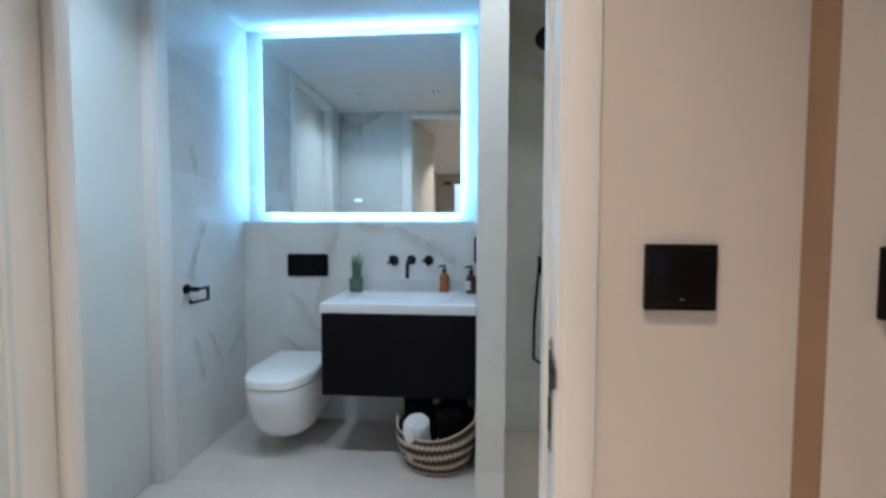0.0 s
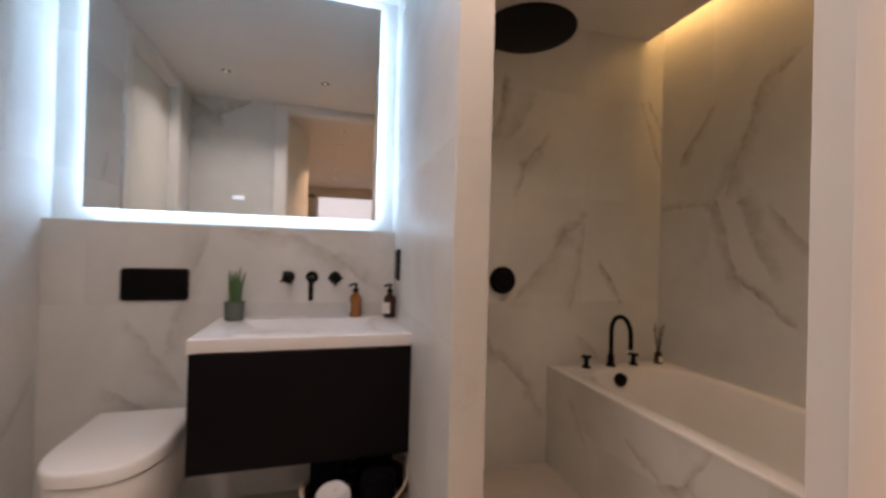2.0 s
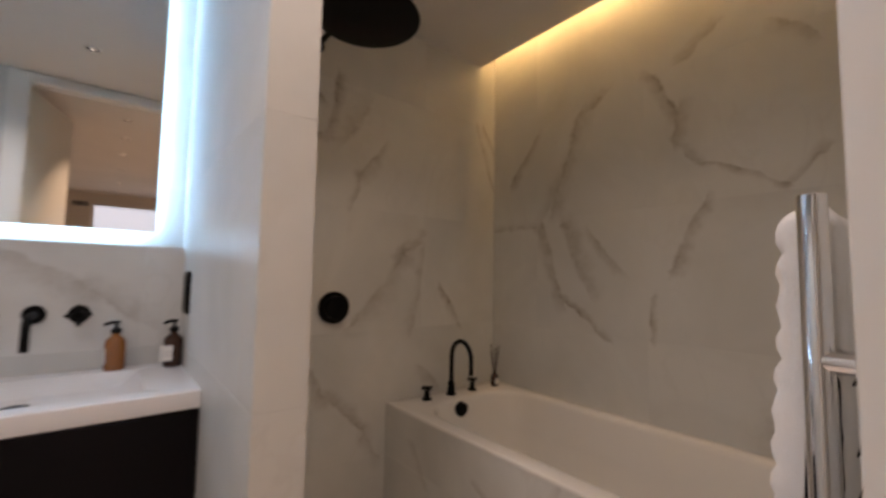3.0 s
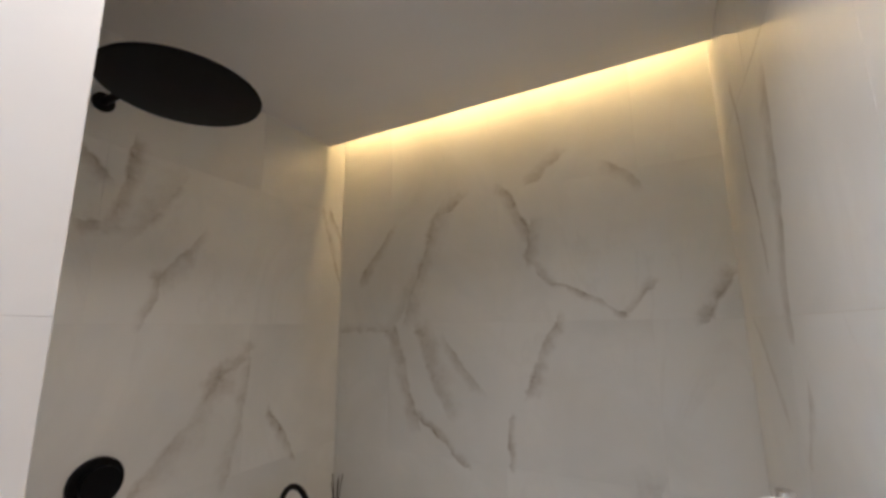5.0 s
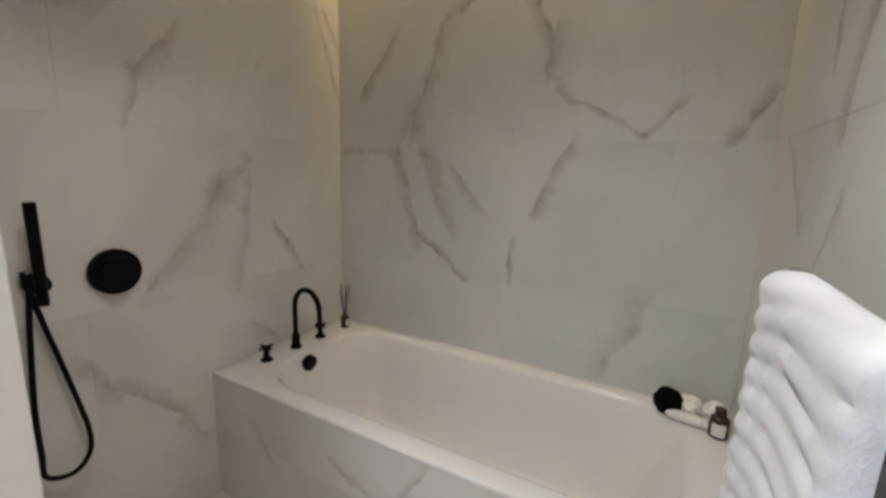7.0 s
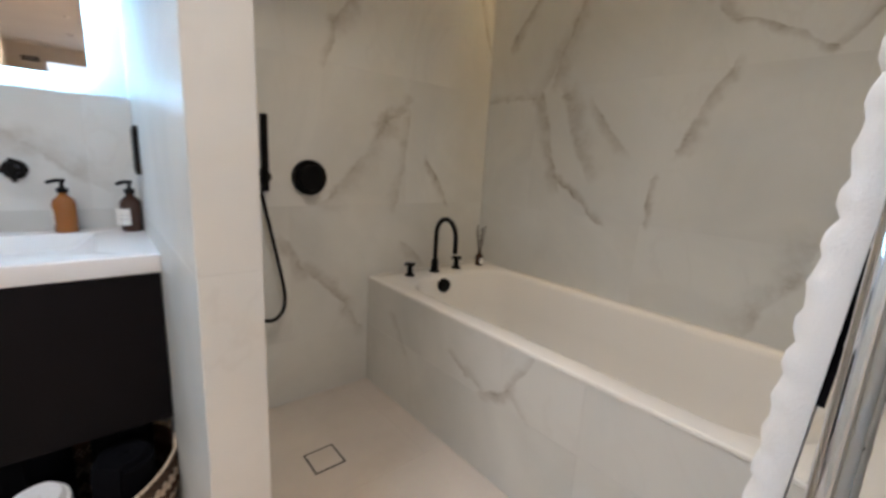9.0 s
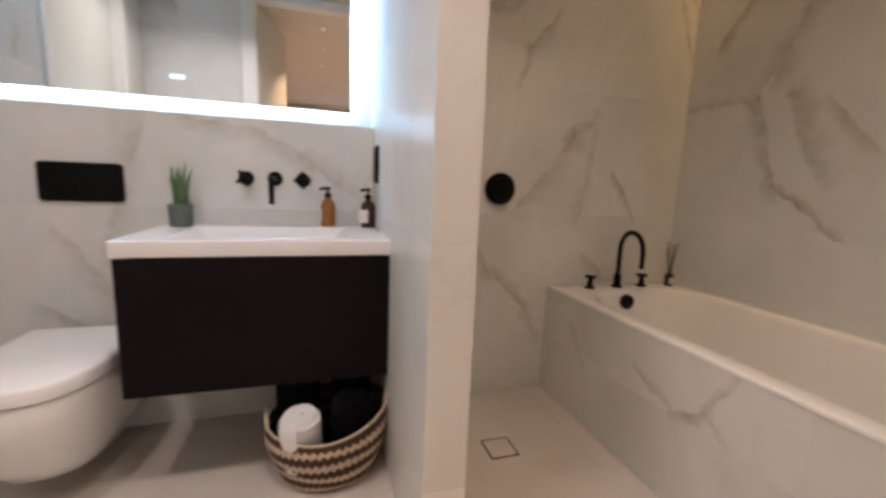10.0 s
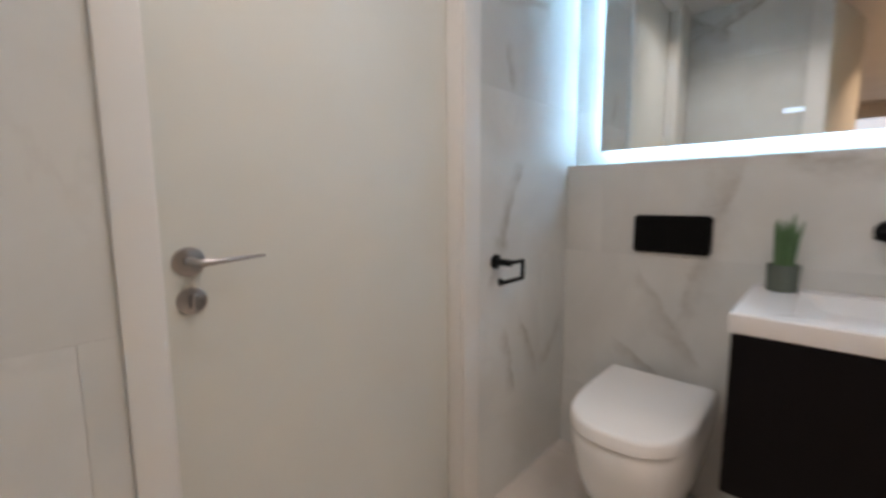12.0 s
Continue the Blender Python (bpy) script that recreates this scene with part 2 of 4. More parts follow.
MARBLE_LONG = marble("marble_long_wall", "x", RIGHT, LONG_VEINS)
MARBLE_BACK = marble("marble_shower_wall", "y", SHOWER, BACK_VEINS)
MARBLE_END = marble("marble_entry_wall", "y", ENTRY, END_VEINS)
MARBLE_BATH = marble("marble_bath_panel", "x", 0.884, BATH_VEINS)
MARBLE_ALCOVE = marble("marble_alcove", "y", ALCOVE, ALCOVE_VEINS, 0.3)
MARBLE_LEFT = marble("marble_left_wall", "x", LEFT, LEFT_VEINS, 0.32)
MARBLE = marble("marble_plain", "x", 0.0, [], 0.36)
GROUT = painted("pale_grout", (0.62, 0.61, 0.59), 0.9)
FLOOR_TILE = floor_tile("floor_porcelain", (0.54, 0.49, 0.44), (0.64, 0.59, 0.53))
FLOOR_GROUT = painted("floor_grout", (0.54, 0.50, 0.45), 0.9)
BROWN_STRIP = painted("brown_strip", (0.34, 0.22, 0.13), 0.5, 80, 0.06, 0.12)
PLASTER = painted("ceiling_plaster", (0.72, 0.71, 0.69), 0.85, 90, 0.05, 0.03)
HALL_PAINT = painted("warm_hall_paint", (0.66, 0.62, 0.56), 0.75, 120, 0.08, 0.03)
FRAME_PAINT = painted("satin_frame_paint", (0.80, 0.79, 0.76), 0.38, 60, 0.03, 0.02)
DOOR_PAINT = painted("satin_door_paint", (0.74, 0.75, 0.70), 0.3, 40, 0.03, 0.03)
CERAMIC = painted("glazed_white_ceramic", (0.84, 0.84, 0.83), 0.07, 20, 0.0, 0.01)
ACRYLIC = painted("white_bath_acrylic", (0.80, 0.79, 0.76), 0.16, 20, 0.0, 0.01)
STONE_TOP = painted("white_mineral_top", (0.82, 0.82, 0.82), 0.22, 30, 0.0, 0.01)
VANITY_DARK = painted("matt_black_brown_laminate", (0.0055, 0.0045, 0.005), 0.5, 200, 0.05, 0.15, 0.0, 0.10)
BLACK = painted("matt_black_metal", (0.003, 0.003, 0.0032), 0.42, 250, 0.04, 0.2, 0.0, 0.11)
BLACK_GLASS = painted("black_switch_face", (0.004, 0.003, 0.003), 0.3, 250, 0.02, 0.1, 0.0, 0.16)
CHROME = painted("polished_chrome", (0.80, 0.80, 0.82), 0.08, 40, 0.0, 0.02, 1.0)
STEEL = painted("brushed_steel", (0.40, 0.39, 0.39), 0.30, 300, 0.06, 0.06, 1.0)
# near-black colour for the shade in uncut holes, and for the black baffles
HOLE_SHADE = painted("recess_shade", (0.015, 0.014, 0.013), 0.8)
WHITE_TOWEL, DARK_TOWEL = terry("white_cotton", (0.86, 0.86, 0.86), 0.7), terry("navy_black_cotton", (0.003, 0.003, 0.0045))
CREAM_WEAVE, BROWN_WEAVE = woven("cream_seagrass", (0.50, 0.39, 0.27), (0.78, 0.67, 0.52)), woven("dark_seagrass", (0.035, 0.018, 0.010), (0.12, 0.062, 0.034))
AMBER = painted("amber_bottle", (0.29, 0.105, 0.02), 0.12, 20, 0.0, 0.1)
BROWN_GLASS = painted("dark_brown_bottle", (0.05, 0.022, 0.014), 0.1, 20, 0.0, 0.1)
LABEL = painted("paper_label", (0.78, 0.76, 0.72), 0.7)
CACTUS_GREEN = painted("succulent_green", (0.085, 0.17, 0.065), 0.55, 120, 0.2, 0.3)
POT_GREY = painted("grey_green_pot", (0.10, 0.125, 0.105), 0.7, 90, 0.2, 0.15)
SOIL = painted("dark_soil", (0.03, 0.022, 0.015), 0.95, 60, 0.6, 0.3)
REED = painted("dark_reed", (0.045, 0.025, 0.018), 0.8)
PUFF_WHITE, PUFF_BLACK = painted("white_sponge", (0.82, 0.80, 0.75), 0.95, 150, 0.6, 0.1), painted("black_sponge", (0.003, 0.003, 0.003), 0.95, 150, 0.6, 0.2, 0.0, 0.08)
BLIND = painted("pale_blind_fabric", (0.76, 0.74, 0.70), 0.9, 300, 0.2, 0.04)
MIRROR, _, _, mirror_shader = material("mirror_silver")
mirror_shader.inputs["Base Color"].default_value = (0.86, 0.90, 0.90, 1)
mirror_shader.inputs["Metallic"].default_value, mirror_shader.inputs["Roughness"].default_value = 1.0, 0.012
LED_COOL, LED_WARM = glow("cool_led_diffuser", COOL, MIRROR_LED), glow("warm_led_strip", WARM, COVE_LED)
SENSOR = glow("sensor_glow", (0.5, 0.8, 1.0), 0.9)
LENS = glow("downlight_lens", HALO, 1.2)
GLASS = tinted_glass("clear_glass", (1.0, 1.0, 1.0), 0.0)


# ---- mesh helpers ----
def box(bm, lo, hi, bevel=0.0, segments=2):
    m = Matrix.LocRotScale([(a + b) / 2 for a, b in zip(lo, hi)], None, [abs(b - a) for a, b in zip(lo, hi)])
    verts = bmesh.ops.create_cube(bm, size=1, matrix=m)["verts"]
    if bevel:
        edges = list({e for v in verts for e in v.link_edges})
        bmesh.ops.bevel(bm, geom=edges, offset=bevel, segments=segments, affect="EDGES", profile=0.5)
    return bm


def solid(lo, hi, bevel=0.0, segments=2):
    return box(bmesh.new(), lo, hi, bevel, segments)


def rod(bm, a, b, r, n=20, r2=None, bevel=0.0):
    a, b = Vector(a), Vector(b)
    m = Matrix.Translation((a + b) / 2) @ (b - a).to_track_quat("Z", "Y").to_matrix().to_4x4()
    verts = bmesh.ops.create_cone(bm, cap_ends=True, segments=n, radius1=r, radius2=r if r2 is None else r2, depth=(b - a).length, matrix=m)["verts"]
    if bevel:
        edges = [e for e in {e for v in verts for e in v.link_edges} if any(len(f.verts) > 4 for f in e.link_faces)]
        bmesh.ops.bevel(bm, geom=edges, offset=bevel, segments=2, affect="EDGES", profile=0.5)
    return bm


def lathe(bm, profile, at=(0, 0, 0), n=28, turn=None):
    """A turned shape from (radius, height) pairs."""
    rings = []
    m = Matrix.Translation(at) @ (turn.to_matrix().to_4x4() if turn else Matrix())
    for r, z in profile:
        if r < 1e-6:
            rings.append([bm.verts.new(m @ Vector((0, 0, z)))])
        else:
            rings.append([bm.verts.new(m @ Vector((r * math.cos(2 * math.pi * k / n), r * math.sin(2 * math.pi * k / n), z))) for k in range(n)])
    for a, b in zip(rings, rings[1:]):
        for k in range(n):
            loop = [a[k % len(a)], a[(k + 1) % len(a)], b[(k + 1) % len(b)], b[k % len(b)]]
            loop = [v for i, v in enumerate(loop) if v not in loop[:i]]
            if len(loop) > 2:
                bm.faces.new(loop)
    return bm


def sweep(bm, points, r, n=12):
    """A round tube along a line of points; r is one radius or one for each point."""
    points = [Vector(p) for p in points]
    radii = r if isinstance(r, (list, tuple)) else [r] * len(points)
    side, rings = None, []
    for k, p in enumerate(points):
        t = (points[min(k + 1, len(points) - 1)] - points[max(k - 1, 0)]).normalized()
        if side is None:
            side = t.orthogonal().normalized()
        side = (side - t * side.dot(t)).normalized()
        other = t.cross(side)
        rings.append([bm.verts.new(p + radii[k] * (side * math.cos(2 * math.pi * j / n) + other * math.sin(2 * math.pi * j / n))) for j in range(n)])
    for a, b in zip(rings, rings[1:]):
        for j in range(n):
            bm.faces.new((a[j], a[(j + 1) % n], b[(j + 1) % n], b[j]))
    bm.faces.new(rings[0][::-1])
    bm.faces.new(rings[-1])
    return bm


def skin(bm, loops, close_start=True, close_end=True):
    """Joins rings of equal length into one closed skin."""
    rings = [[bm.verts.new(p) for p in loop] for loop in loops]
    n = len(rings[0])
    for a, b in zip(rings, rings[1:]):
        for k in range(n):
            bm.faces.new((a[k], a[(k + 1) % n], b[(k + 1) % n], b[k]))
    if close_start:
        bm.faces.new(rings[0][::-1])
    if close_end:
        bm.faces.new(rings[-1])
    return bm


def rounded(x0, x1, y0, y1, r, z, n=6):
    """A ring: a rectangle with round corners at height z."""
    out = []
    for cx, cy, a in ((x1 - r, y1 - r, 0), (x0 + r, y1 - r, 90), (x0 + r, y0 + r, 180), (x1 - r, y0 + r, 270)):
        out += [(cx + r * math.cos(radians(a + 90 * k / n)), cy + r * math.sin(radians(a + 90 * k / n)), z) for k in range(n + 1)]
    return out


def mesh_of(name, bm, mat, smooth=True):
    bmesh.ops.recalc_face_normals(bm, faces=bm.faces[:])
    for f in bm.faces:
        f.smooth = smooth
    if smooth:
        for e in bm.edges:
            if len(e.link_faces) == 2 and e.calc_face_angle(0) > 0.7:
                e.smooth = False
    data = bpy.data.meshes.new(name)
    bm.to_mesh(data)
    bm.free()
    data.materials.append(mat)
    return data


def thing(name, at, label, category, group=""):
    """The base of a thing with parts."""
    ob = new(name)
    ob.empty_display_size = 0.05
    ob.location = at
    return tagged(ob, label, category, group)


def part(name, bm, mat, parent, label="", smooth=True):
    """A piece of a thing, given in the world's metres."""
    root = parent
    while root.parent:
        root = root.parent
    bm.transform(Matrix.Translation(-root.location))
    ob = new(name, mesh_of(name, bm, mat, smooth))
    ob.parent = parent
    return tagged(ob, label)


def whole(name, bm, mat, label, category, group="", kind="", smooth=True):
    return tagged(new(name, mesh_of(name, bm, mat, smooth)), label, category, group, kind)


def structure(name, bm, mat, label, category="wall"):
    return whole(name, bm, mat, label, category, kind="structure", smooth=False)


def tiles(wall, plane, at, sign, u0, u1, z0, z1, joints, mat, step=1.18, thick=0.008, gap=0.0009):
    """Large tiles on a wall, course by course. sign: the way that the wall faces; joints: where the upright joints of odd and even courses lie."""
    for k, (a, b) in enumerate(zip(COURSES, COURSES[1:])):
        a, b = max(a, z0), min(b, z1)
        if b - a < 0.01:
            continue
        cuts = [u0, u1] + [joints[k % 2] + step * i for i in range(-4, 5)]
        cuts = sorted(c for c in cuts if u0 <= c <= u1)
        for p, q in zip(cuts, cuts[1:]):
            if q - p < 0.012:
                continue
            lo, hi = (p + gap / 2, a + gap / 2), (q - gap / 2, b - gap / 2)
            d0, d1 = sorted((at, at - sign * thick))
            bm = solid((d0, lo[0], lo[1]), (d1, hi[0], hi[1]), 0.0005, 1) if plane == "x" else solid((lo[0], d0, lo[1]), (hi[0], d1, hi[1]), 0.0005, 1)
            ob = new("tile", mesh_of("tile", bm, mat, False))
            ob.parent = wall


# ---- the building ----
floor = structure("floor", solid((-1.7, -4.5, -0.10), (1.8, 2.85, -0.001)), FLOOR_GROUT, "warm grey porcelain tile floor with narrow joints", "floor")

bm = bmesh.new()
box(bm, (-1.65, HALL, 0), (LEFT - 0.0012, 1.125, 2.6))
box(bm, (-1.65, 1.962, 0), (LEFT - 0.0012, 2.85, 2.6))
box(bm, (-1.65, 1.125, 2.39), (LEFT - 0.0012, 1.962, 2.6))
wall_left = structure("wall_left", bm, GROUT, "white marble-look tiled wall with grey-brown veins")

bm = bmesh.new()
box(bm, (LEFT - 0.0012, ALCOVE + 0.0012, 0), (PIER0 + 0.0012, 2.85, LEDGE - 0.0012))
box(bm, (LEFT - 0.0012, 2.7212, LEDGE - 0.0012), (PIER0 + 0.0012, 2.85, 2.6))
wall_alcove = structure("wall_alcove", bm, GROUT, "marble-look tiled wall with a ledge below the mirror")

wall_pier = structure("wall_pier", solid((PIER0 + 0.0012, PIER_Y + 0.0012, 0), (PIER1 - 0.0012, 2.85, 2.5)), GROUT, "narrow tiled dividing wall between basin and shower")
wall_shower = structure("wall_shower", solid((PIER1 - 0.0012, SHOWER + 0.0012, 0), (1.78, 2.85, 2.7)), GROUT, "marble-look tiled shower wall in warm light")
wall_right = structure("wall_right", solid((RIGHT + 0.0012, 0.6, 0), (1.78, SHOWER + 0.0012, 2.7)), GROUT, "marble-look tiled wall along the bath with strong veins")

bm = bmesh.new()
box(bm, (LEFT - 0.0012, HALL, 0), (JAMB_L - 0.03, ENTRY - 0.0012, 2.6))
box(bm, (JAMB_R + 0.045, HALL, 0), (RIGHT + 0.0012, ENTRY - 0.0012, 2.7))
box(bm, (JAMB_L - 0.03, HALL, 2.40), (JAMB_R + 0.045, ENTRY - 0.0012, 2.6))
wall_entry = structure("wall_entry", bm, HALL_PAINT, "cream painted wall around the bathroom doorway")

structure("wall_hall_return", solid((0.4205, 0.673, 0), (1.6, HALL - 0.0005, CEIL)), HALL_PAINT, "cream painted hall wall standing slightly proud")
# a thin brown sheet covers the left side of the wall step
whole("trim", solid((0.4175, 0.6725, 0), (0.4204, HALL, CEIL)), BROWN_STRIP, "thin brown strip at the corner of the hall wall", "trim", kind="structure")
bm = bmesh.new()
box(bm, (-1.65, 0.5, CEIL), (COVE_X, 2.85, 2.70))
box(bm, (COVE_X, 0.5, 2.64), (1.78, 2.85, 2.70))
ceiling = structure("ceiling", bm, PLASTER, "smooth white plaster ceiling with a light slot", "ceiling")

bm = bmesh.new()
box(bm, (-1.0, -4.4, 0), (-0.86, HALL, 2.6))
structure("wall_hall_left", bm, HALL_PAINT, "cream painted hall wall")
structure("wall_hall_right", solid((1.6, -4.4, 0), (1.75, HALL - 0.001, 2.6)), HALL_PAINT, "cream painted hall wall")
bm = bmesh.new()
WX0, WX1, WZ0, WZ1 = -0.5, 1.1, 0.9, 2.24
box(bm, (-0.86, -4.4, 0), (WX0, -4.2, 2.6))
box(bm, (WX1, -4.4, 0), (1.6, -4.2, 2.6))
box(bm, (WX0, -4.4, 0), (WX1, -4.2, WZ0))
box(bm, (WX0, -4.4, WZ1), (WX1, -4.2, 2.6))
structure("wall_hall_end", bm, HALL_PAINT, "cream painted end wall with a window")
structure("ceiling_hall", solid((-1.0, -4.4, CEIL), (1.75, 0.5, 2.62)), PLASTER, "smooth white hall ceiling", "ceiling")

# the light strip hidden in the ceiling slot beside the long wall
cove = thing("led_strip", (1.51, 1.7, 2.60), "warm white light strip hidden in the ceiling slot", "light strip")
part("strip", solid((COVE_X + 0.004, ENTRY + 0.02, 2.622), (COVE_X + 0.036, SHOWER - 0.02, 2.630)), LED_WARM, cove, "glowing warm diffuser")
part("channel", solid((COVE_X + 0.001, ENTRY + 0.02, 2.6305), (COVE_X + 0.039, SHOWER - 0.02, 2.64)), STEEL, cove)

# the hall window
window = tagged(thing("window_1", ((WX0 + WX1) / 2, -4.3, WZ0), "bright hall window with a pale frame", "window"), kind="structure")
for a, b in (((WX0, -4.34, WZ0), (WX0 + 0.06, -4.28, WZ1)), ((WX1 - 0.06, -4.34, WZ0), (WX1, -4.28, WZ1)), ((WX0 + 0.06, -4.34, WZ1 - 0.06), (WX1 - 0.06, -4.28, WZ1)),
             ((WX0 + 0.06, -4.34, WZ0), (WX1 - 0.06, -4.28, WZ0 + 0.06)), ((0.27, -4.34, WZ0 + 0.06), (0.33, -4.28, WZ1 - 0.06))):
    part("frame_bar", solid(a, b, 0.004), FRAME_PAINT, window)
for a, b in ((WX0 + 0.06, 0.27), (0.33, WX1 - 0.06)):
    pane = part("pane", solid((a, -4.316, WZ0 + 0.06), (b, -4.31, WZ1 - 0.06)), GLASS, window)
    pane.visible_shadow = False
for k in range(2):
    x0, x1 = ((WX0 + 0.01, 0.29), (0.31, WX1 - 0.01))[k]
    blind = thing("roller_blind", (x0, -4.2, WZ1), "pale fabric roller blind pulled down over the window", "blind", "hall blinds")
    part("fabric", solid((x0, -4.245, WZ0 + 0.05), (x1, -4.243, WZ1 - 0.02)), BLIND, blind)
    part("tube", rod(bmesh.new(), (x0, -4.24, WZ1 - 0.02), (x1, -4.24, WZ1 - 0.02), 0.018), FRAME_PAINT, blind)
    part("bottom_bar", rod(bmesh.new(), (x0, -4.244, WZ0 + 0.05), (x1, -4.244, WZ0 + 0.05), 0.008), FRAME_PAINT, blind)
area_lamp("window_light", look((0.3, -4.18, 1.6), (0.3, 0, 1.3)), WINDOW_WATTS, (0.92, 0.96, 1.0), 1.5, 1.25)
vent = thing("air_vent", (-0.62, -4.2, 2.24), "dark slotted air vent high on the hall wall", "vent")
part("frame", solid((-0.72, -4.2, 2.21), (-0.53, -4.19, 2.28), 0.003), BLACK, vent)
for k in range(3):
    part("slat", solid((-0.71, -4.19, 2.222 + 0.018 * k), (-0.54, -4.186, 2.23 + 0.018 * k)), STEEL, vent)

# ---- the doorway and the two doors ----
frame_1 = tagged(thing("door_frame", (JAMB_R, 0.76, 0), "white painted full-height door frame, door opened outwards", "door frame"), kind="structure")
STOP = 0.786
part("jamb", solid((JAMB_R, STOP, 0), (JAMB_R + 0.04, ENTRY + 0.010, 2.40), 0.003), FRAME_PAINT, frame_1)
part("rebate", solid((JAMB_R + 0.003, HALL - 0.004, 0), (JAMB_R + 0.042, STOP - 0.024, 2.40), 0.002), FRAME_PAINT, frame_1)
part("seal", solid((JAMB_R + 0.010, STOP - 0.024, 0), (JAMB_R + 0.045, STOP, 2.37)), GROUT, frame_1)
part("jamb", solid((JAMB_L - 0.031, STOP, 0), (JAMB_L, ENTRY + 0.004, 2.40), 0.003), FRAME_PAINT, frame_1)
part("rebate", solid((JAMB_L - 0.031, HALL - 0.004, 0), (JAMB_L - 0.02, STOP - 0.002, 2.40), 0.002), FRAME_PAINT, frame_1)
part("head", solid((JAMB_L, STOP, DOOR_TOP), (JAMB_R, ENTRY + 0.004, 2.40), 0.003), FRAME_PAINT, frame_1)
part("head_rebate", solid((JAMB_L - 0.02, HALL - 0.004, DOOR_TOP + 0.012), (JAMB_R + 0.010, STOP - 0.002, 2.40), 0.002), FRAME_PAINT, frame_1)
for y0, y1 in ((HALL - 0.006, HALL + 0.002), (ENTRY - 0.004, ENTRY + 0.012)):
    hall = y0 < 0.75
    inner = 0.012 if hall else 0.006
    right = (JAMB_R + 0.012, y0, JAMB_R + 0.054, y1) if hall else (JAMB_R + 0.030, ENTRY - 0.004, JAMB_R + 0.093, ENTRY + 0.062)
    part("architrave", solid((right[0], right[1], 0), (right[2], right[3], 2.436), 0.003), FRAME_PAINT, frame_1)
    part("architrave", solid((JAMB_L - 0.105, y0, 0), (JAMB_L - 0.006 - inner * 0.5, y1, 2.436), 0.003), FRAME_PAINT, frame_1)
    part("architrave", solid((JAMB_L - 0.008 - inner * 0.5, y0, DOOR_TOP + 0.006), (right[0] - 0.002, y1, 2.436), 0.003), FRAME_PAINT, frame_1)
# the striking plate in the right jamb
SX = JAMB_R + 0.003
SY = 0.741
bm = bmesh.new()
box(bm, (SX - 0.002, SY - 0.011, 0.897), (SX, SY + 0.011, 1.037), 0.0009, 1)
rod(bm, (SX - 0.0021, SY, 1.037), (SX - 0.0001, SY, 1.037), 0.011, 24)
rod(bm, (SX - 0.0021, SY, 0.897), (SX - 0.0001, SY, 0.897), 0.011, 24)
strike = part("strike_plate", bm, STEEL, frame_1, "brushed steel strike plate")
rings = [[(SX - d, y, z) for y, z in ((SY - 0.010, 1.032), (SY - 0.034, 1.020), (SY - 0.036, 1.014), (SY - 0.036, 0.994), (SY - 0.034, 0.988), (SY - 0.010, 0.978))] for d in (0.0, 0.002)]
part("strike_lip", skin(bmesh.new(), rings), STEEL, frame_1, "brushed steel lip of the strike plate")
# raised near-black boxes: the shade in the latch holes is only colour
for z0, z1 in ((0.998, 1.030), (0.917, 0.962)):
    part("latch_hole", solid((SX - 0.0031, SY - 0.007, z0), (SX - 0.0018, SY + 0.006, z1)), HOLE_SHADE, strike)
for z in (1.040, 0.894):
    part("screw", rod(bmesh.new(), (SX - 0.0034, SY, z), (SX - 0.0019, SY, z), 0.004, 14), CHROME, strike)

LEAF_TURN = Matrix.Translation((JAMB_L - 0.022, 0.735, 0)) @ Matrix.Rotation(radians(15), 4, "Z") @ Matrix.Translation((-JAMB_L + 0.022, -0.735, 0))
door = thing("door", (JAMB_L - 0.02, 0.735, 0.0), "white painted door standing open into the hall", "door")
leaf = solid((JAMB_L - 0.062, 0.03, 0.006), (JAMB_L - 0.022, 0.735, DOOR_TOP), 0.003)
leaf.transform(LEAF_TURN)
part("leaf", leaf, DOOR_PAINT, door)
for z in (0.25, 1.75, 2.12):
    part("hinge", rod(bmesh.new(), (JAMB_L - 0.012, 0.748, z - 0.05), (JAMB_L - 0.012, 0.748, z + 0.05), 0.009), BLACK, door, "black hinge")
grip = sweep(bmesh.new(), [(JAMB_L - 0.022, 0.09, 1.0), (JAMB_L + 0.028, 0.09, 1.0), (JAMB_L + 0.032, 0.10, 1.0), (JAMB_L + 0.032, 0.21, 1.0)], 0.008)
grip.transform(LEAF_TURN)
handle = part("lever", grip, STEEL, door, "brushed steel lever")
rose = rod(bmesh.new(), (JAMB_L - 0.022, 0.09, 1.0), (JAMB_L - 0.014, 0.09, 1.0), 0.026)
rose.transform(LEAF_TURN)
part("rose", rose, STEEL, handle)

# the closed door in the left wall
DX = -1.492
frame_2 = tagged(thing("door_frame", (LEFT, 1.58, 0), "white painted frame of a closed full-height door", "door frame"), kind="structure")
part("architrave", solid((LEFT - 0.004, 1.084, 0), (LEFT + 0.012, 1.146, 2.436), 0.004), FRAME_PAINT, frame_2)
part("architrave", solid((LEFT - 0.004, 1.941, 0), (LEFT + 0.012, 2.022, 2.436), 0.004), FRAME_PAINT, frame_2)
part("architrave", solid((LEFT - 0.004, 1.146, 2.372), (LEFT + 0.012, 1.941, 2.436), 0.004), FRAME_PAINT, frame_2)
part("jamb", solid((-1.62, 1.126, 0), (LEFT - 0.004, 1.151, 2.389), 0.002), FRAME_PAINT, frame_2)
part("jamb", solid((-1.62, 1.936, 0), (LEFT - 0.004, 1.961, 2.389), 0.002), FRAME_PAINT, frame_2)
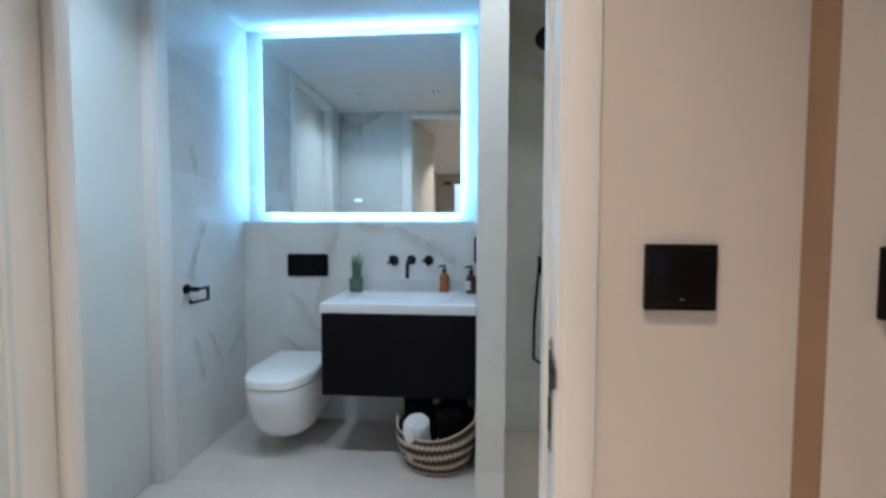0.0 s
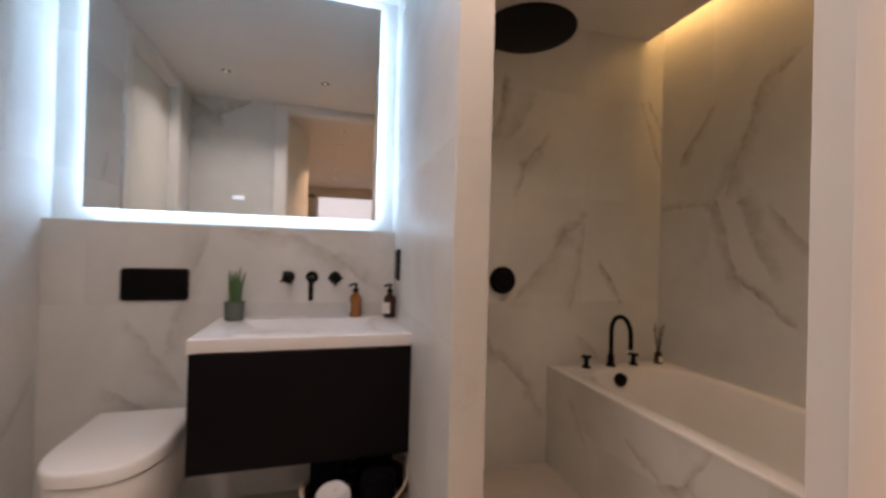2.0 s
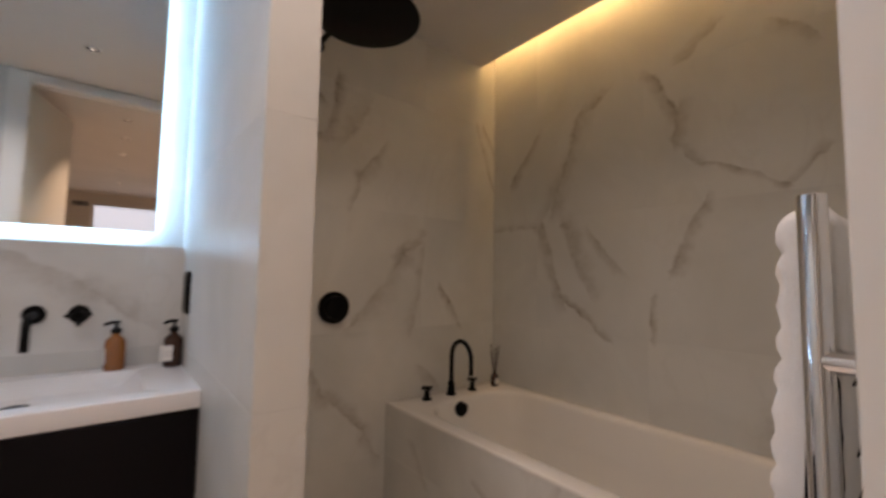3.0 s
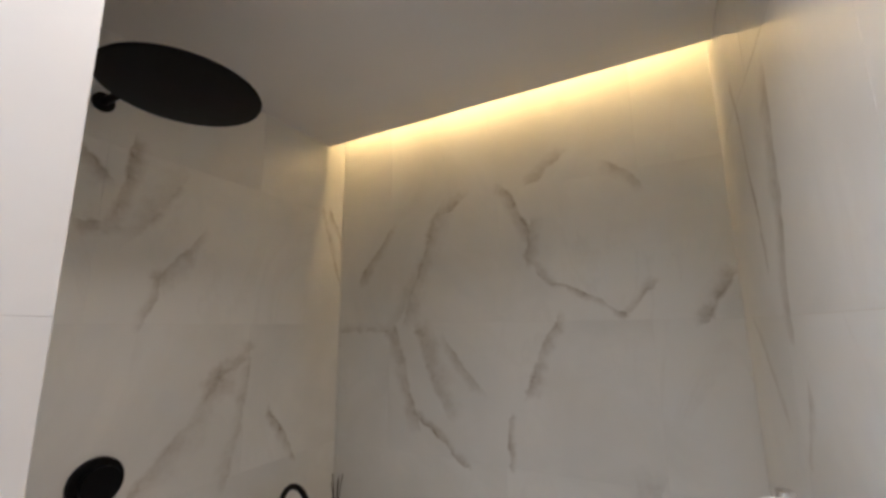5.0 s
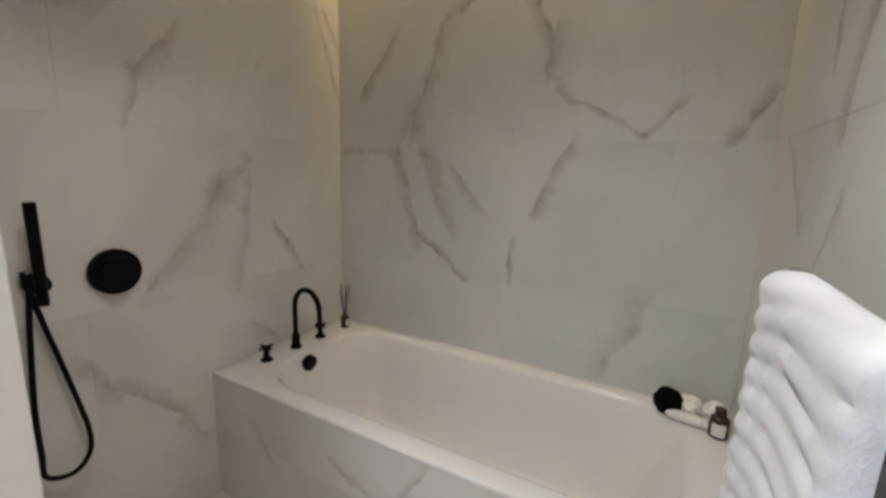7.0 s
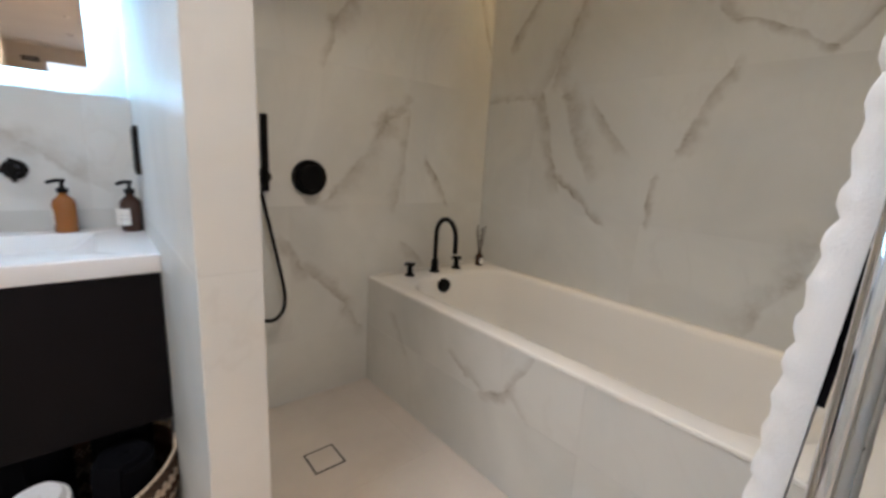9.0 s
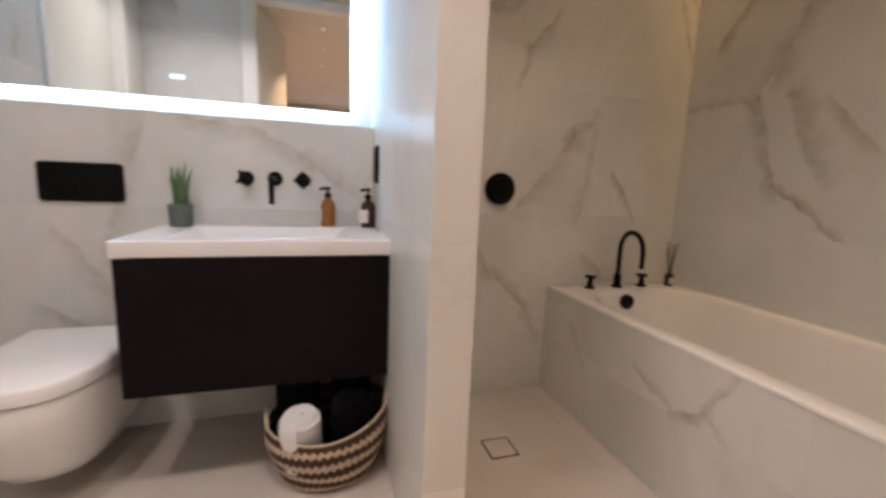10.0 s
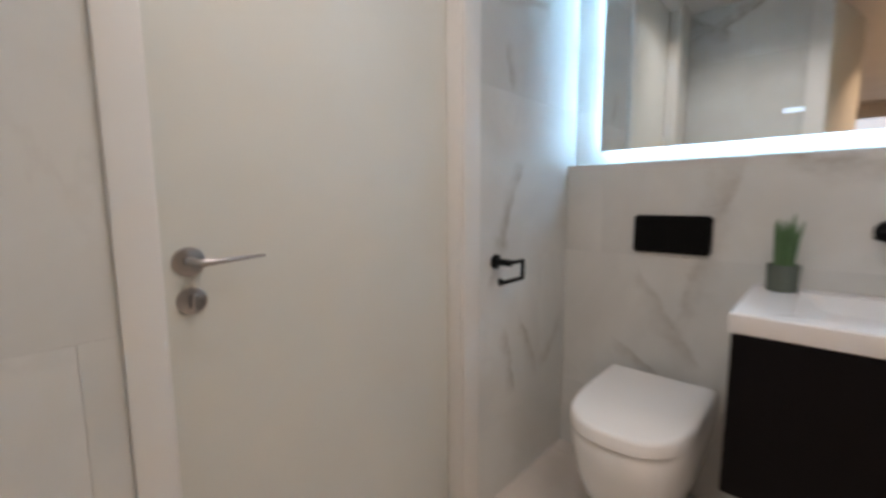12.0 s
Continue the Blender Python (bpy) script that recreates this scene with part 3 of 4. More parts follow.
part("jamb", solid((-1.62, 1.151, 2.366), (LEFT - 0.004, 1.936, 2.389), 0.002), FRAME_PAINT, frame_2)
door_b = thing("door", (DX, 1.17, 0), "closed off-white satin door with a steel lever", "door")
part("leaf", solid((DX - 0.04, 1.153, 0.006), (DX, 1.933, 2.363), 0.002), DOOR_PAINT, door_b)
lever = part("lever", sweep(bmesh.new(), [(DX, 1.203, 0.992), (DX + 0.04, 1.203, 0.992), (DX + 0.048, 1.21, 0.992), (DX + 0.049, 1.238, 0.9925), (DX + 0.048, 1.328, 0.996)], [0.009, 0.009, 0.0075, 0.0055, 0.0035]), STEEL, door_b, "brushed steel lever")
part("rose", rod(bmesh.new(), (DX, 1.203, 0.992), (DX + 0.009, 1.203, 0.992), 0.028, 28, bevel=0.002), STEEL, lever)
turn_knob = part("thumb_turn", rod(bmesh.new(), (DX, 1.203, 0.917), (DX + 0.009, 1.203, 0.917), 0.026, 28, bevel=0.002), STEEL, door_b, "round steel thumb turn")
part("knob", solid((DX + 0.009, 1.197, 0.902), (DX + 0.026, 1.209, 0.932), 0.004), STEEL, turn_knob)


# ---- fittings in the hall ----
def wall_switch(x, z, y, label):
    ob = thing("wall_switch", (x, y, z), label, "switch", "hall switches")
    part("plate", solid((x - 0.0435, y - 0.009, z - 0.042), (x + 0.0435, y, z + 0.042), 0.0015), BLACK_GLASS, ob)
    part("rocker", solid((x - 0.036, y - 0.0115, z - 0.035), (x + 0.036, y - 0.0092, z + 0.035), 0.001), BLACK_GLASS, ob)
    part("mark", solid((x - 0.003, y - 0.0119, z - 0.028), (x + 0.003, y - 0.0116, z - 0.0265)), STEEL, ob)


wall_switch(0.2705, 1.1375, HALL, "square black switch plate on a cream wall")
wall_switch(0.515, 1.1375, 0.673, "square black switch plate near the wall corner")


def downlight(x, y, watts, group, colour):
    ob = thing("downlight", (x, y, CEIL), "small round recessed ceiling spotlight", "ceiling light", group)
    part("trim", lathe(bmesh.new(), [(0.042, 0), (0.042, -0.003), (0.039, -0.005), (0.033, -0.004), (0.031, -0.001)], (x, y, CEIL), 32), PLASTER, ob)
    part("baffle", lathe(bmesh.new(), [(0.033, -0.001), (0.014, -0.0025), (0.0135, -0.002)], (x, y, CEIL), 32), HOLE_SHADE, ob)
    part("lens", rod(bmesh.new(), (x, y, CEIL - 0.0006), (x, y, CEIL - 0.0022), 0.0132), LENS, ob)
    area_lamp("downlight_lamp", pose(x, y, CEIL - 0.012), watts, colour, 0.22 if y > 1 else 0.06, spread=126 if y > 1 else 84)


# left pair: added soft fill, wider and cooler than their lenses give
for x in (-1.048, -0.347, 0.354):
    # the third spot, at x 0.354, is unseen: added to brighten the shower
    downlight(x, 1.43, SHOWER_FILL_WATTS if x > 0 else SPOT_WATTS, "bathroom downlights", HALO if x > 0 else CLEAR)
for y in (0.16, -0.45, -1.15, -2.0, -3.0):
    downlight(-0.155, y, HALL_WATTS, "hall downlights", PEACH)

# ---- basin alcove ----
MX0, MX1, MZ0, MZ1, MY = -1.315, -0.074, 1.296, 2.377, 2.674
mirror = thing("mirror", ((MX0 + MX1) / 2, MY, MZ0), "large backlit wall mirror with glowing white edges", "mirror")
part("glass", solid((MX0, MY, MZ0), (MX1, MY + 0.006, MZ1), 0.0012, 1), MIRROR, mirror, "silvered glass", smooth=False)
part("back_box", solid((MX0 + 0.05, MY + 0.008, MZ0 + 0.05), (MX1 - 0.05, 2.72, MZ1 - 0.05)), STEEL, mirror)
# the light strips sit behind the glass, set in from its edge, and shine out and back on the tiles
IN, W = 0.010, 0.007
for a, b in (((MX0 + IN, MZ0 + IN), (MX0 + IN + W, MZ1 - IN)), ((MX1 - IN - W, MZ0 + IN), (MX1 - IN, MZ1 - IN)),
             ((MX0 + IN + W, MZ0 + IN), (MX1 - IN - W, MZ0 + IN + W)), ((MX0 + IN + W, MZ1 - IN - W), (MX1 - IN - W, MZ1 - IN))):
    part("light_edge", solid((a[0], MY + 0.010, a[1]), (b[0], MY + 0.036, b[1])), LED_COOL, mirror, "glowing cool white strip behind the glass")

part("touch_sensor", solid((-0.735, MY - 0.0008, 1.370), (-0.687, MY - 0.0002, 1.384)), SENSOR, mirror, "small glowing touch sensor")

flush = thing("flush_plate", (-1.0255, ALCOVE, 0.974), "matt black rectangular toilet flush plate", "flush plate")
bm = bmesh.new()
rings = [[(x, ALCOVE - d, z) for x, z, _ in rounded(-1.155 + i, -0.896 - i, 0.904 + i, 1.044 - i, 0.016, 0)] for d, i in ((0.0, 0.0), (0.009, 0.0), (0.012, 0.003))]
part("plate", skin(bm, rings), BLACK, flush)
part("button", solid((-1.145, ALCOVE - 0.0135, 0.914), (-1.035, ALCOVE - 0.0122, 1.034), 0.0005, 1), BLACK, flush)
part("button", solid((-1.032, ALCOVE - 0.0135, 0.914), (-0.906, ALCOVE - 0.0122, 1.034), 0.0005, 1), BLACK, flush)


def d_ring(cx, back, front, half, z, n=28, power=2.6):
    """A ring with a straight back and a full round front."""
    depth = min(back - front, half * 1.55)
    out = [(cx + half, back, z)]
    for k in range(n + 1):
        a = math.pi * k / n
        c, s = math.cos(a), math.sin(a)
        out.append((cx + half * math.copysign(abs(c) ** (2 / power), c), front + depth - depth * s ** (2 / power), z))
    return out + [(cx - half, back, z)]


toilet = thing("toilet", (-1.02, 2.62, 0.1), "white wall-hung ceramic toilet with closed lid", "toilet")
sections = [(0.074, 0.09, 2.31), (0.08, 0.112, 2.265), (0.11, 0.136, 2.205), (0.17, 0.157, 2.15), (0.25, 0.171, 2.115), (0.32, 0.180, 2.098), (0.375, 0.183, 2.092), (0.390, 0.178, 2.096)]
part("pan", skin(bmesh.new(), [d_ring(-1.02, 2.648, f, h, z) for z, h, f in sections]), CERAMIC, toilet, "white glazed pan")
part("seat", skin(bmesh.new(), [d_ring(-1.02, 2.60, 2.09 + i, 0.184 - i, z) for z, i in ((0.3905, 0.012), (0.392, 0.010), (0.404, 0.010), (0.406, 0.012))]), CERAMIC, toilet)
part("lid", skin(bmesh.new(), [d_ring(-1.02, 2.60, 2.088 + i, 0.186 - i, z) for z, i in ((0.396, 0.004), (0.398, 0.0), (0.432, 0.0), (0.441, 0.006), (0.445, 0.018))]), CERAMIC, toilet, "closed white lid")
for x in (-1.09, -0.95):
    part("hinge", rod(bmesh.new(), (x - 0.02, 2.61, 0.43), (x + 0.02, 2.61, 0.43), 0.012), CHROME, toilet)

vanity = thing("vanity_cabinet", (-0.375, 2.65, 0.35), "wall-hung black-brown vanity drawer unit", "cabinet")
part("body", solid((-0.760, 2.192, 0.352), (0.018, 2.648, 0.758), 0.002), VANITY_DARK, vanity)
part("drawer_front", solid((-0.763, 2.171, 0.352), (0.018, 2.190, 0.7715), 0.004, 3), VANITY_DARK, vanity)
# no slot is cut: a flush black strip gives the gap's shade as colour
part("grip_slot_shade", solid((-0.11, 2.1705, 0.7635), (0.010, 2.1935, 0.7765)), BLACK, vanity, "black strip for the shade in the grip slot")

VX0, VX1, VY0, VY1 = -0.770, 0.020, 2.168, 2.649
rings = [rounded(VX0 + 0.001, VX1 - 0.001, VY0 + 0.001, VY1 - 0.001, 0.004, 0.777), rounded(VX0, VX1, VY0, VY1, 0.004, 0.779), rounded(VX0, VX1, VY0, VY1, 0.004, 0.822),
         rounded(VX0 + 0.003, VX1 - 0.003, VY0 + 0.003, VY1 - 0.003, 0.004, 0.825), rounded(-0.650, -0.105, 2.235, 2.575, 0.025, 0.825), rounded(-0.646, -0.109, 2.239, 2.571, 0.024, 0.821),
         rounded(-0.60, -0.15, 2.275, 2.545, 0.03, 0.788), rounded(-0.56, -0.19, 2.31, 2.51, 0.03, 0.783)]
basin = thing("washbasin", (-0.38, 2.4, 0.777), "white slab washbasin top with a shallow rectangular bowl", "washbasin")
part("slab", skin(bmesh.new(), rings), STONE_TOP, basin)
part("waste", lathe(bmesh.new(), [(0.0, 0.787), (0.028, 0.787), (0.031, 0.7845), (0.031, 0.783)], (-0.375, 2.41, 0)), BLACK, basin, "black waste cover")

mixer = thing("wall_mixer", (-0.375, ALCOVE, 1.012), "matt black three-hole wall basin mixer", "tap")
spout = part("spout", sweep(bmesh.new(), [(-0.375, ALCOVE, 1.012), (-0.375, 2.53, 1.012), (-0.375, 2.505, 1.006), (-0.375, 2.492, 0.985), (-0.375, 2.490, 0.918)], 0.0105, 16), BLACK, mixer)
part("rose", rod(bmesh.new(), (-0.375, ALCOVE, 1.012), (-0.375, ALCOVE - 0.012, 1.012), 0.029, 32, bevel=0.003), BLACK, spout)
for x in (-0.482, -0.268):
    valve = part("valve", rod(bmesh.new(), (x, ALCOVE, 1.010), (x, 2.585, 1.010), 0.013, 20, bevel=0.002), BLACK, mixer)
    part("rose", rod(bmesh.new(), (x, ALCOVE, 1.010), (x, ALCOVE - 0.012, 1.010), 0.029, 32, bevel=0.003), BLACK, valve)
    bm = bmesh.new()
    for a in (30, 120) if x < -0.4 else (3, 93):
        dx, dz = 0.034 * math.cos(radians(a)), 0.034 * math.sin(radians(a))
        rod(bm, (x - dx, 2.592, 1.010 - dz), (x + dx, 2.592, 1.010 + dz), 0.0065, 12, bevel=0.002)
    part("cross_handle", bm, BLACK, valve)

socket = thing("shaver_socket", (PIER0, 2.515, 1.082), "slim black socket plate on the tiled side wall", "socket")
part("plate", solid((PIER0 - 0.011, 2.472, 1.01), (PIER0, 2.558, 1.155), 0.002), BLACK_GLASS, socket)
part("cover", solid((PIER0 - 0.014, 2.48, 1.02), (PIER0 - 0.0112, 2.55, 1.145), 0.001), BLACK_GLASS, socket)

holder = thing("paper_holder", (LEFT, 2.118, 0.893), "matt black open toilet paper holder, empty", "paper holder")
part("rose", rod(bmesh.new(), (LEFT, 2.118, 0.893), (LEFT + 0.012, 2.118, 0.893), 0.025, 28, bevel=0.003), BLACK, holder)
part("post", rod(bmesh.new(), (LEFT + 0.012, 2.118, 0.893), (LEFT + 0.068, 2.118, 0.893), 0.012, 20, bevel=0.002), BLACK, holder)
X = LEFT + 0.062
part("arm", solid((X - 0.006, 2.112, 0.887), (X + 0.006, 2.205, 0.899), 0.002), BLACK, holder)
part("drop", solid((X - 0.006, 2.193, 0.826), (X + 0.006, 2.205, 0.887), 0.002), BLACK, holder)
part("bar", solid((X - 0.006, 2.065, 0.826), (X + 0.006, 2.193, 0.838), 0.002), BLACK, holder)
part("bar_tip", solid((X - 0.006, 2.06, 0.826), (X + 0.006, 2.072, 0.848), 0.002), BLACK, holder)


def patch(at, r, z0, z1, a0, a1, n=14):
    """A thin curved label on a round bottle, from angle a0 to a1 in degrees."""
    loops = []
    for k in range(n + 1):
        a = radians(a0 + (a1 - a0) * k / n)
        loops.append([(at[0] + q * math.cos(a), at[1] + q * math.sin(a), at[2] + z) for q, z in ((r, z0), (r + 0.0005, z0), (r + 0.0005, z1), (r, z1))])
    return skin(bmesh.new(), loops)


def pump_bottle(x, y, glass, label, round_shoulder):
    z = 0.826
    ob = thing("soap_bottle", (x, y, z), label, "soap bottle", "bottles on the basin")
    body = [(0.0, 0.0), (0.026, 0.0), (0.029, 0.004), (0.029, 0.085 if round_shoulder else 0.092)]
    body += [(0.026, 0.098), (0.018, 0.107), (0.012, 0.112), (0.012, 0.120), (0.0, 0.120)]
    part("bottle", lathe(bmesh.new(), body, (x, y, z)), glass, ob)
    pump = part("pump", lathe(bmesh.new(), [(0.0, 0.1202), (0.0145, 0.1202), (0.0145, 0.134), (0.006, 0.136), (0.005, 0.152), (0.0, 0.152)], (x, y, z)), BLACK, ob, "black pump head")
    part("nozzle", sweep(bmesh.new(), [(x + 0.008, y - 0.004, z + 0.156), (x - 0.012, y - 0.012, z + 0.157), (x - 0.032, y - 0.022, z + 0.151)], 0.0055, 10), BLACK, pump)
    return ob, z


bottle, z = pump_bottle(-0.17, 2.603, AMBER, "amber plastic soap bottle with black pump", True)
part("label", patch((-0.17, 2.603, z), 0.0291, 0.022, 0.070, -215, -150), LABEL, bottle, "cream paper label")
bottle, z = pump_bottle(-0.010, 2.565, BROWN_GLASS, "dark brown soap bottle with white label", False)
sticker = part("label", patch((-0.022, 2.565, z), 0.0291, 0.022, 0.074, -160, -45), LABEL, bottle, "white paper label")
for k in range(2):
    part("print_bar", patch((-0.022, 2.565, z), 0.0296, 0.052 - 0.012 * k, 0.0535 - 0.012 * k, -130, -80), STEEL, sticker)

plant = thing("potted_succulent", (-0.695, 2.565, 0.826), "green finger-like succulent in a grey-green pot", "plant")
part("pot", lathe(bmesh.new(), [(0.0, 0.0), (0.034, 0.0), (0.038, 0.004), (0.041, 0.078), (0.039, 0.081), (0.036, 0.078), (0.035, 0.068), (0.0, 0.068)], (-0.695, 2.565, 0.826)), POT_GREY, plant, "grey-green ceramic pot")
part("soil", lathe(bmesh.new(), [(0.0, 0.072), (0.020, 0.071), (0.0345, 0.069), (0.0345, 0.068)], (-0.695, 2.565, 0.826)), SOIL, plant)
rng = random.Random(4)
for k in range(11):
    a, r = k * 2.4, 0.002 + 0.0058 * math.sqrt(k)
    x, y = -0.695 + r * math.cos(a), 2.565 + r * math.sin(a)
    h, lean = rng.uniform(0.145, 0.205) - r * 2.6, r * rng.uniform(0.4, 1.5)
    pts = [(x + lean * s * s * math.cos(a), y + lean * s * s * math.sin(a), 0.892 + h * s) for s in (0, 0.12, 0.35, 0.6, 0.8, 0.93, 1.0)]
    part("leaf", sweep(bmesh.new(), pts, [0.0075, 0.0085, 0.0082, 0.0066, 0.0045, 0.0024, 0.0004], 8), CACTUS_GREEN, plant)

# the basket below the basin
BX, BY = -0.178, 2.24
basket = thing("basket", (BX, BY, 0.0), "striped brown and cream woven basket of rolled towels", "basket")
ROWS_OF_CORD, STITCHES = 27, 104


def basket_point(s, a, push=0.0):
    r = 0.158 + 0.050 * math.sin(s * 1.9) + push
    rise = s ** 2 * (0.008 * math.cos(2 * a) + 0.028 * math.cos(a - 0.3)) + 0.003 * math.sin(3 * a + 9 * s)
    return Vector((BX + r * math.cos(a), BY + 0.93 * r * math.sin(a), 0.010 + 0.208 * s + rise))


weave = {True: bmesh.new(), False: bmesh.new()}
bead = bmesh.new()
bmesh.ops.create_uvsphere(bead, u_segments=8, v_segments=5, radius=1)
for k in range(ROWS_OF_CORD):
    s, step = k / (ROWS_OF_CORD - 1), 2 * math.pi / STITCHES
    for j in range(STITCHES):
        a = (j + 0.5 * (k % 2)) * step
        brown = (True, True, True, j % 2 == 0, False, False, j % 2 == 1)[(k + 5) % 7] and k < ROWS_OF_CORD - 1
        c, out = basket_point(s, a), Vector((math.cos(a), 0.93 * math.sin(a), 0)).normalized()
        side = Vector((-out.y, out.x, 0))
        m = Matrix.Translation(c) @ Matrix((side * 0.0068, out * 0.0052, Vector((0, 0, 1)) * 0.0054 + side * 0.0012)).transposed().to_4x4()
        bm = weave[brown]
        made = {v: bm.verts.new(m @ v.co) for v in bead.verts}
        for f in bead.faces:
            bm.faces.new([made[v] for v in f.verts])
bead.free()
tagged(part("weave", weave[True], BROWN_WEAVE, basket, "dark brown stitches"), kind="stuff")
tagged(part("weave", weave[False], CREAM_WEAVE, basket, "cream stitches"), kind="stuff")
liner = [[basket_point(i / 8, 2 * math.pi * j / 48, -0.004) for j in range(48)] for i in range(9)]
part("liner", skin(bmesh.new(), liner, False, False), BROWN_WEAVE, basket)
part("base", lathe(bmesh.new(), [(0.0, 0.004), (0.145, 0.004), (0.148, 0.010), (0.0, 0.012)], (BX, BY, 0), 40), BROWN_WEAVE, basket)
for mid in (0.0, math.pi):
    loop = [basket_point(1.0, mid + 0.30 * math.cos(t)) + Vector((0, 0, 0.038 * math.sin(t))) for t in [math.pi * i / 14 for i in range(15)]]
    part("handle", sweep(bmesh.new(), loop, 0.0065), CREAM_WEAVE, basket)
for a in (-1.75, -0.6, 0.7, 2.2, 3.6):
    c = basket_point(0.0, a, -0.012)
    part("foot", rod(bmesh.new(), (c.x, c.y, 0.0), (c.x, c.y, 0.012), 0.009, 12), SOIL, basket)


def towel_roll(a, b, r, mat, label, squash=0.95):
    """A towel rolled up: a spiral of cloth round its axis."""
    a, b = Vector(a), Vector(b)
    axis = (b - a).normalized()
    u = axis.orthogonal().normalized()
    v = axis.cross(u)
    turns, n = 2.6, 78
    loops = []
    for end, grow in ((a, 0.94), (a + axis * 0.006, 1.0), (b - axis * 0.035, 1.0), (b - axis * 0.014, 0.95), (b, 0.80)):
        outer, inner = [], []
        for k in range(n + 1):
            t = 2 * math.pi * turns * k / n
            rad = r * grow * (0.18 + 0.82 * k / n) * (1 + 0.012 * math.sin(5 * t))
            dirn = u * math.cos(t) + v * math.sin(t) * squash
            outer.append(end + dirn * rad)
            inner.append(end + dirn * max(0.002, rad - r * 0.24))
        loops.append(outer + inner[::-1])
    bm = skin(bmesh.new(), loops, False, False)
    bm.verts.ensure_lookup_table()
    m = 2 * (n + 1)
    for base, flip in ((0, 1), (4 * m, -1)):
        for k in range(n):
            quad = [bm.verts[base + k], bm.verts[base + k + 1], bm.verts[base + m - 2 - k], bm.verts[base + m - 1 - k]]
            bm.faces.new(quad[::flip])
    rod(bm, a + axis * 0.004, b - axis * 0.016, r * 0.80, 24)
    whole("rolled_towel", bm, mat, label, "towel", "rolled towels in the basket")


towel_roll((-0.258, 2.155, 0.09), (-0.268, 2.128, 0.268), 0.076, WHITE_TOWEL, "white rolled towel standing in a woven basket")
towel_roll((-0.275, 2.29, 0.04), (-0.275, 2.285, 0.343), 0.088, DARK_TOWEL, "black rolled towel standing at the back of a basket")
towel_roll((-0.10, 2.17, 0.04), (-0.098, 2.155, 0.300), 0.080, DARK_TOWEL, "black rolled towel leaning on the basket rim")
towel_roll((-0.095, 2.31, 0.04), (-0.090, 2.315, 0.345), 0.086, DARK_TOWEL, "black rolled towel behind another towel")

# ---- bath and shower ----
PX = 0.884
bath_wall = structure("bath_panel", solid((PX + 0.0012, ENTRY, 0), (PX + 0.03, SHOWER, 0.526)), GROUT, "marble-look tiled bath panel", "bath panel")
bath = thing("bathtub", (1.26, 1.7, 0.0), "white built-in bathtub with a wide flat rim", "bathtub")
IX0, IX1, IY0, IY1 = 0.962, 1.570, 0.955, 2.440
rings = [rounded(PX - 0.002, RIGHT - 0.001, ENTRY + 0.001, SHOWER - 0.001, 0.006, 0.527), rounded(PX - 0.002, RIGHT - 0.001, ENTRY + 0.001, SHOWER - 0.001, 0.006, 0.537),
         rounded(PX, RIGHT - 0.003, ENTRY + 0.003, SHOWER - 0.003, 0.006, 0.5395), rounded(PX + 0.006, RIGHT - 0.006, ENTRY + 0.006, SHOWER - 0.006, 0.006, 0.541),
         rounded(IX0 - 0.012, IX1 + 0.012, IY0 - 0.012, IY1 + 0.012, 0.20, 0.541), rounded(IX0, IX1, IY0, IY1, 0.19, 0.536), rounded(IX0 + 0.008, IX1 - 0.008, IY0 + 0.012, IY1 - 0.010, 0.185, 0.52),
         rounded(IX0 + 0.03, IX1 - 0.03, IY0 + 0.09, IY1 - 0.04, 0.17, 0.36), rounded(IX0 + 0.055, IX1 - 0.055, IY0 + 0.19, IY1 - 0.085, 0.15, 0.18),
         rounded(IX0 + 0.09, IX1 - 0.09, IY0 + 0.25, IY1 - 0.13, 0.13, 0.135), rounded(IX0 + 0.16, IX1 - 0.16, IY0 + 0.33, IY1 - 0.21, 0.09, 0.125)]
part("tub", skin(bmesh.new(), rings, False), ACRYLIC, bath)
part("overflow", rod(bmesh.new(), (1.216, 2.432, 0.492), (1.216, 2.404, 0.488), 0.035, 32, bevel=0.004), BLACK, bath, "round black overflow filler")
part("waste", rod(bmesh.new(), (1.26, 2.10, 0.122), (1.26, 2.10, 0.131), 0.03, 28, bevel=0.002), BLACK, bath)

bath_mixer = thing("bath_mixer", (1.222, 2.505, 0.541), "matt black bath filler with a swan-neck spout", "tap")
arc = [(1.222, 2.505, 0.541 + 0.195 * k / 5) for k in range(6)]
arc += [(1.222, 2.505 - 0.075 * (1 - math.cos(math.pi * k / 14)), 0.736 + 0.088 * math.sin(math.pi * k / 14)) for k in range(1, 15)]
arc += [(1.222, 2.355, 0.70), (1.222, 2.355, 0.665)]
neck = part("spout", sweep(bmesh.new(), arc, 0.0115, 16), BLACK, bath_mixer)
part("collar", lathe(bmesh.new(), [(0.0, 0.541), (0.026, 0.541), (0.026, 0.549), (0.019, 0.553), (0.018, 0.603), (0.0125, 0.612), (0.0, 0.612)], (1.222, 2.505, 0)), BLACK, neck)
for x in (1.064, 1.372):
    valve = part("valve", lathe(bmesh.new(), [(0.0, 0.541), (0.025, 0.541), (0.025, 0.548), (0.013, 0.553), (0.0125, 0.588), (0.009, 0.592), (0.009, 0.606), (0.0, 0.607)], (x, 2.505, 0)), BLACK, bath_mixer)
    bm = bmesh.new()
    rod(bm, (x - 0.032, 2.505, 0.599), (x + 0.032, 2.505, 0.599), 0.006, 12, bevel=0.0015)
    rod(bm, (x, 2.473, 0.599), (x, 2.537, 0.599), 0.006, 12, bevel=0.0015)
    part("cross_handle", bm, BLACK, valve)

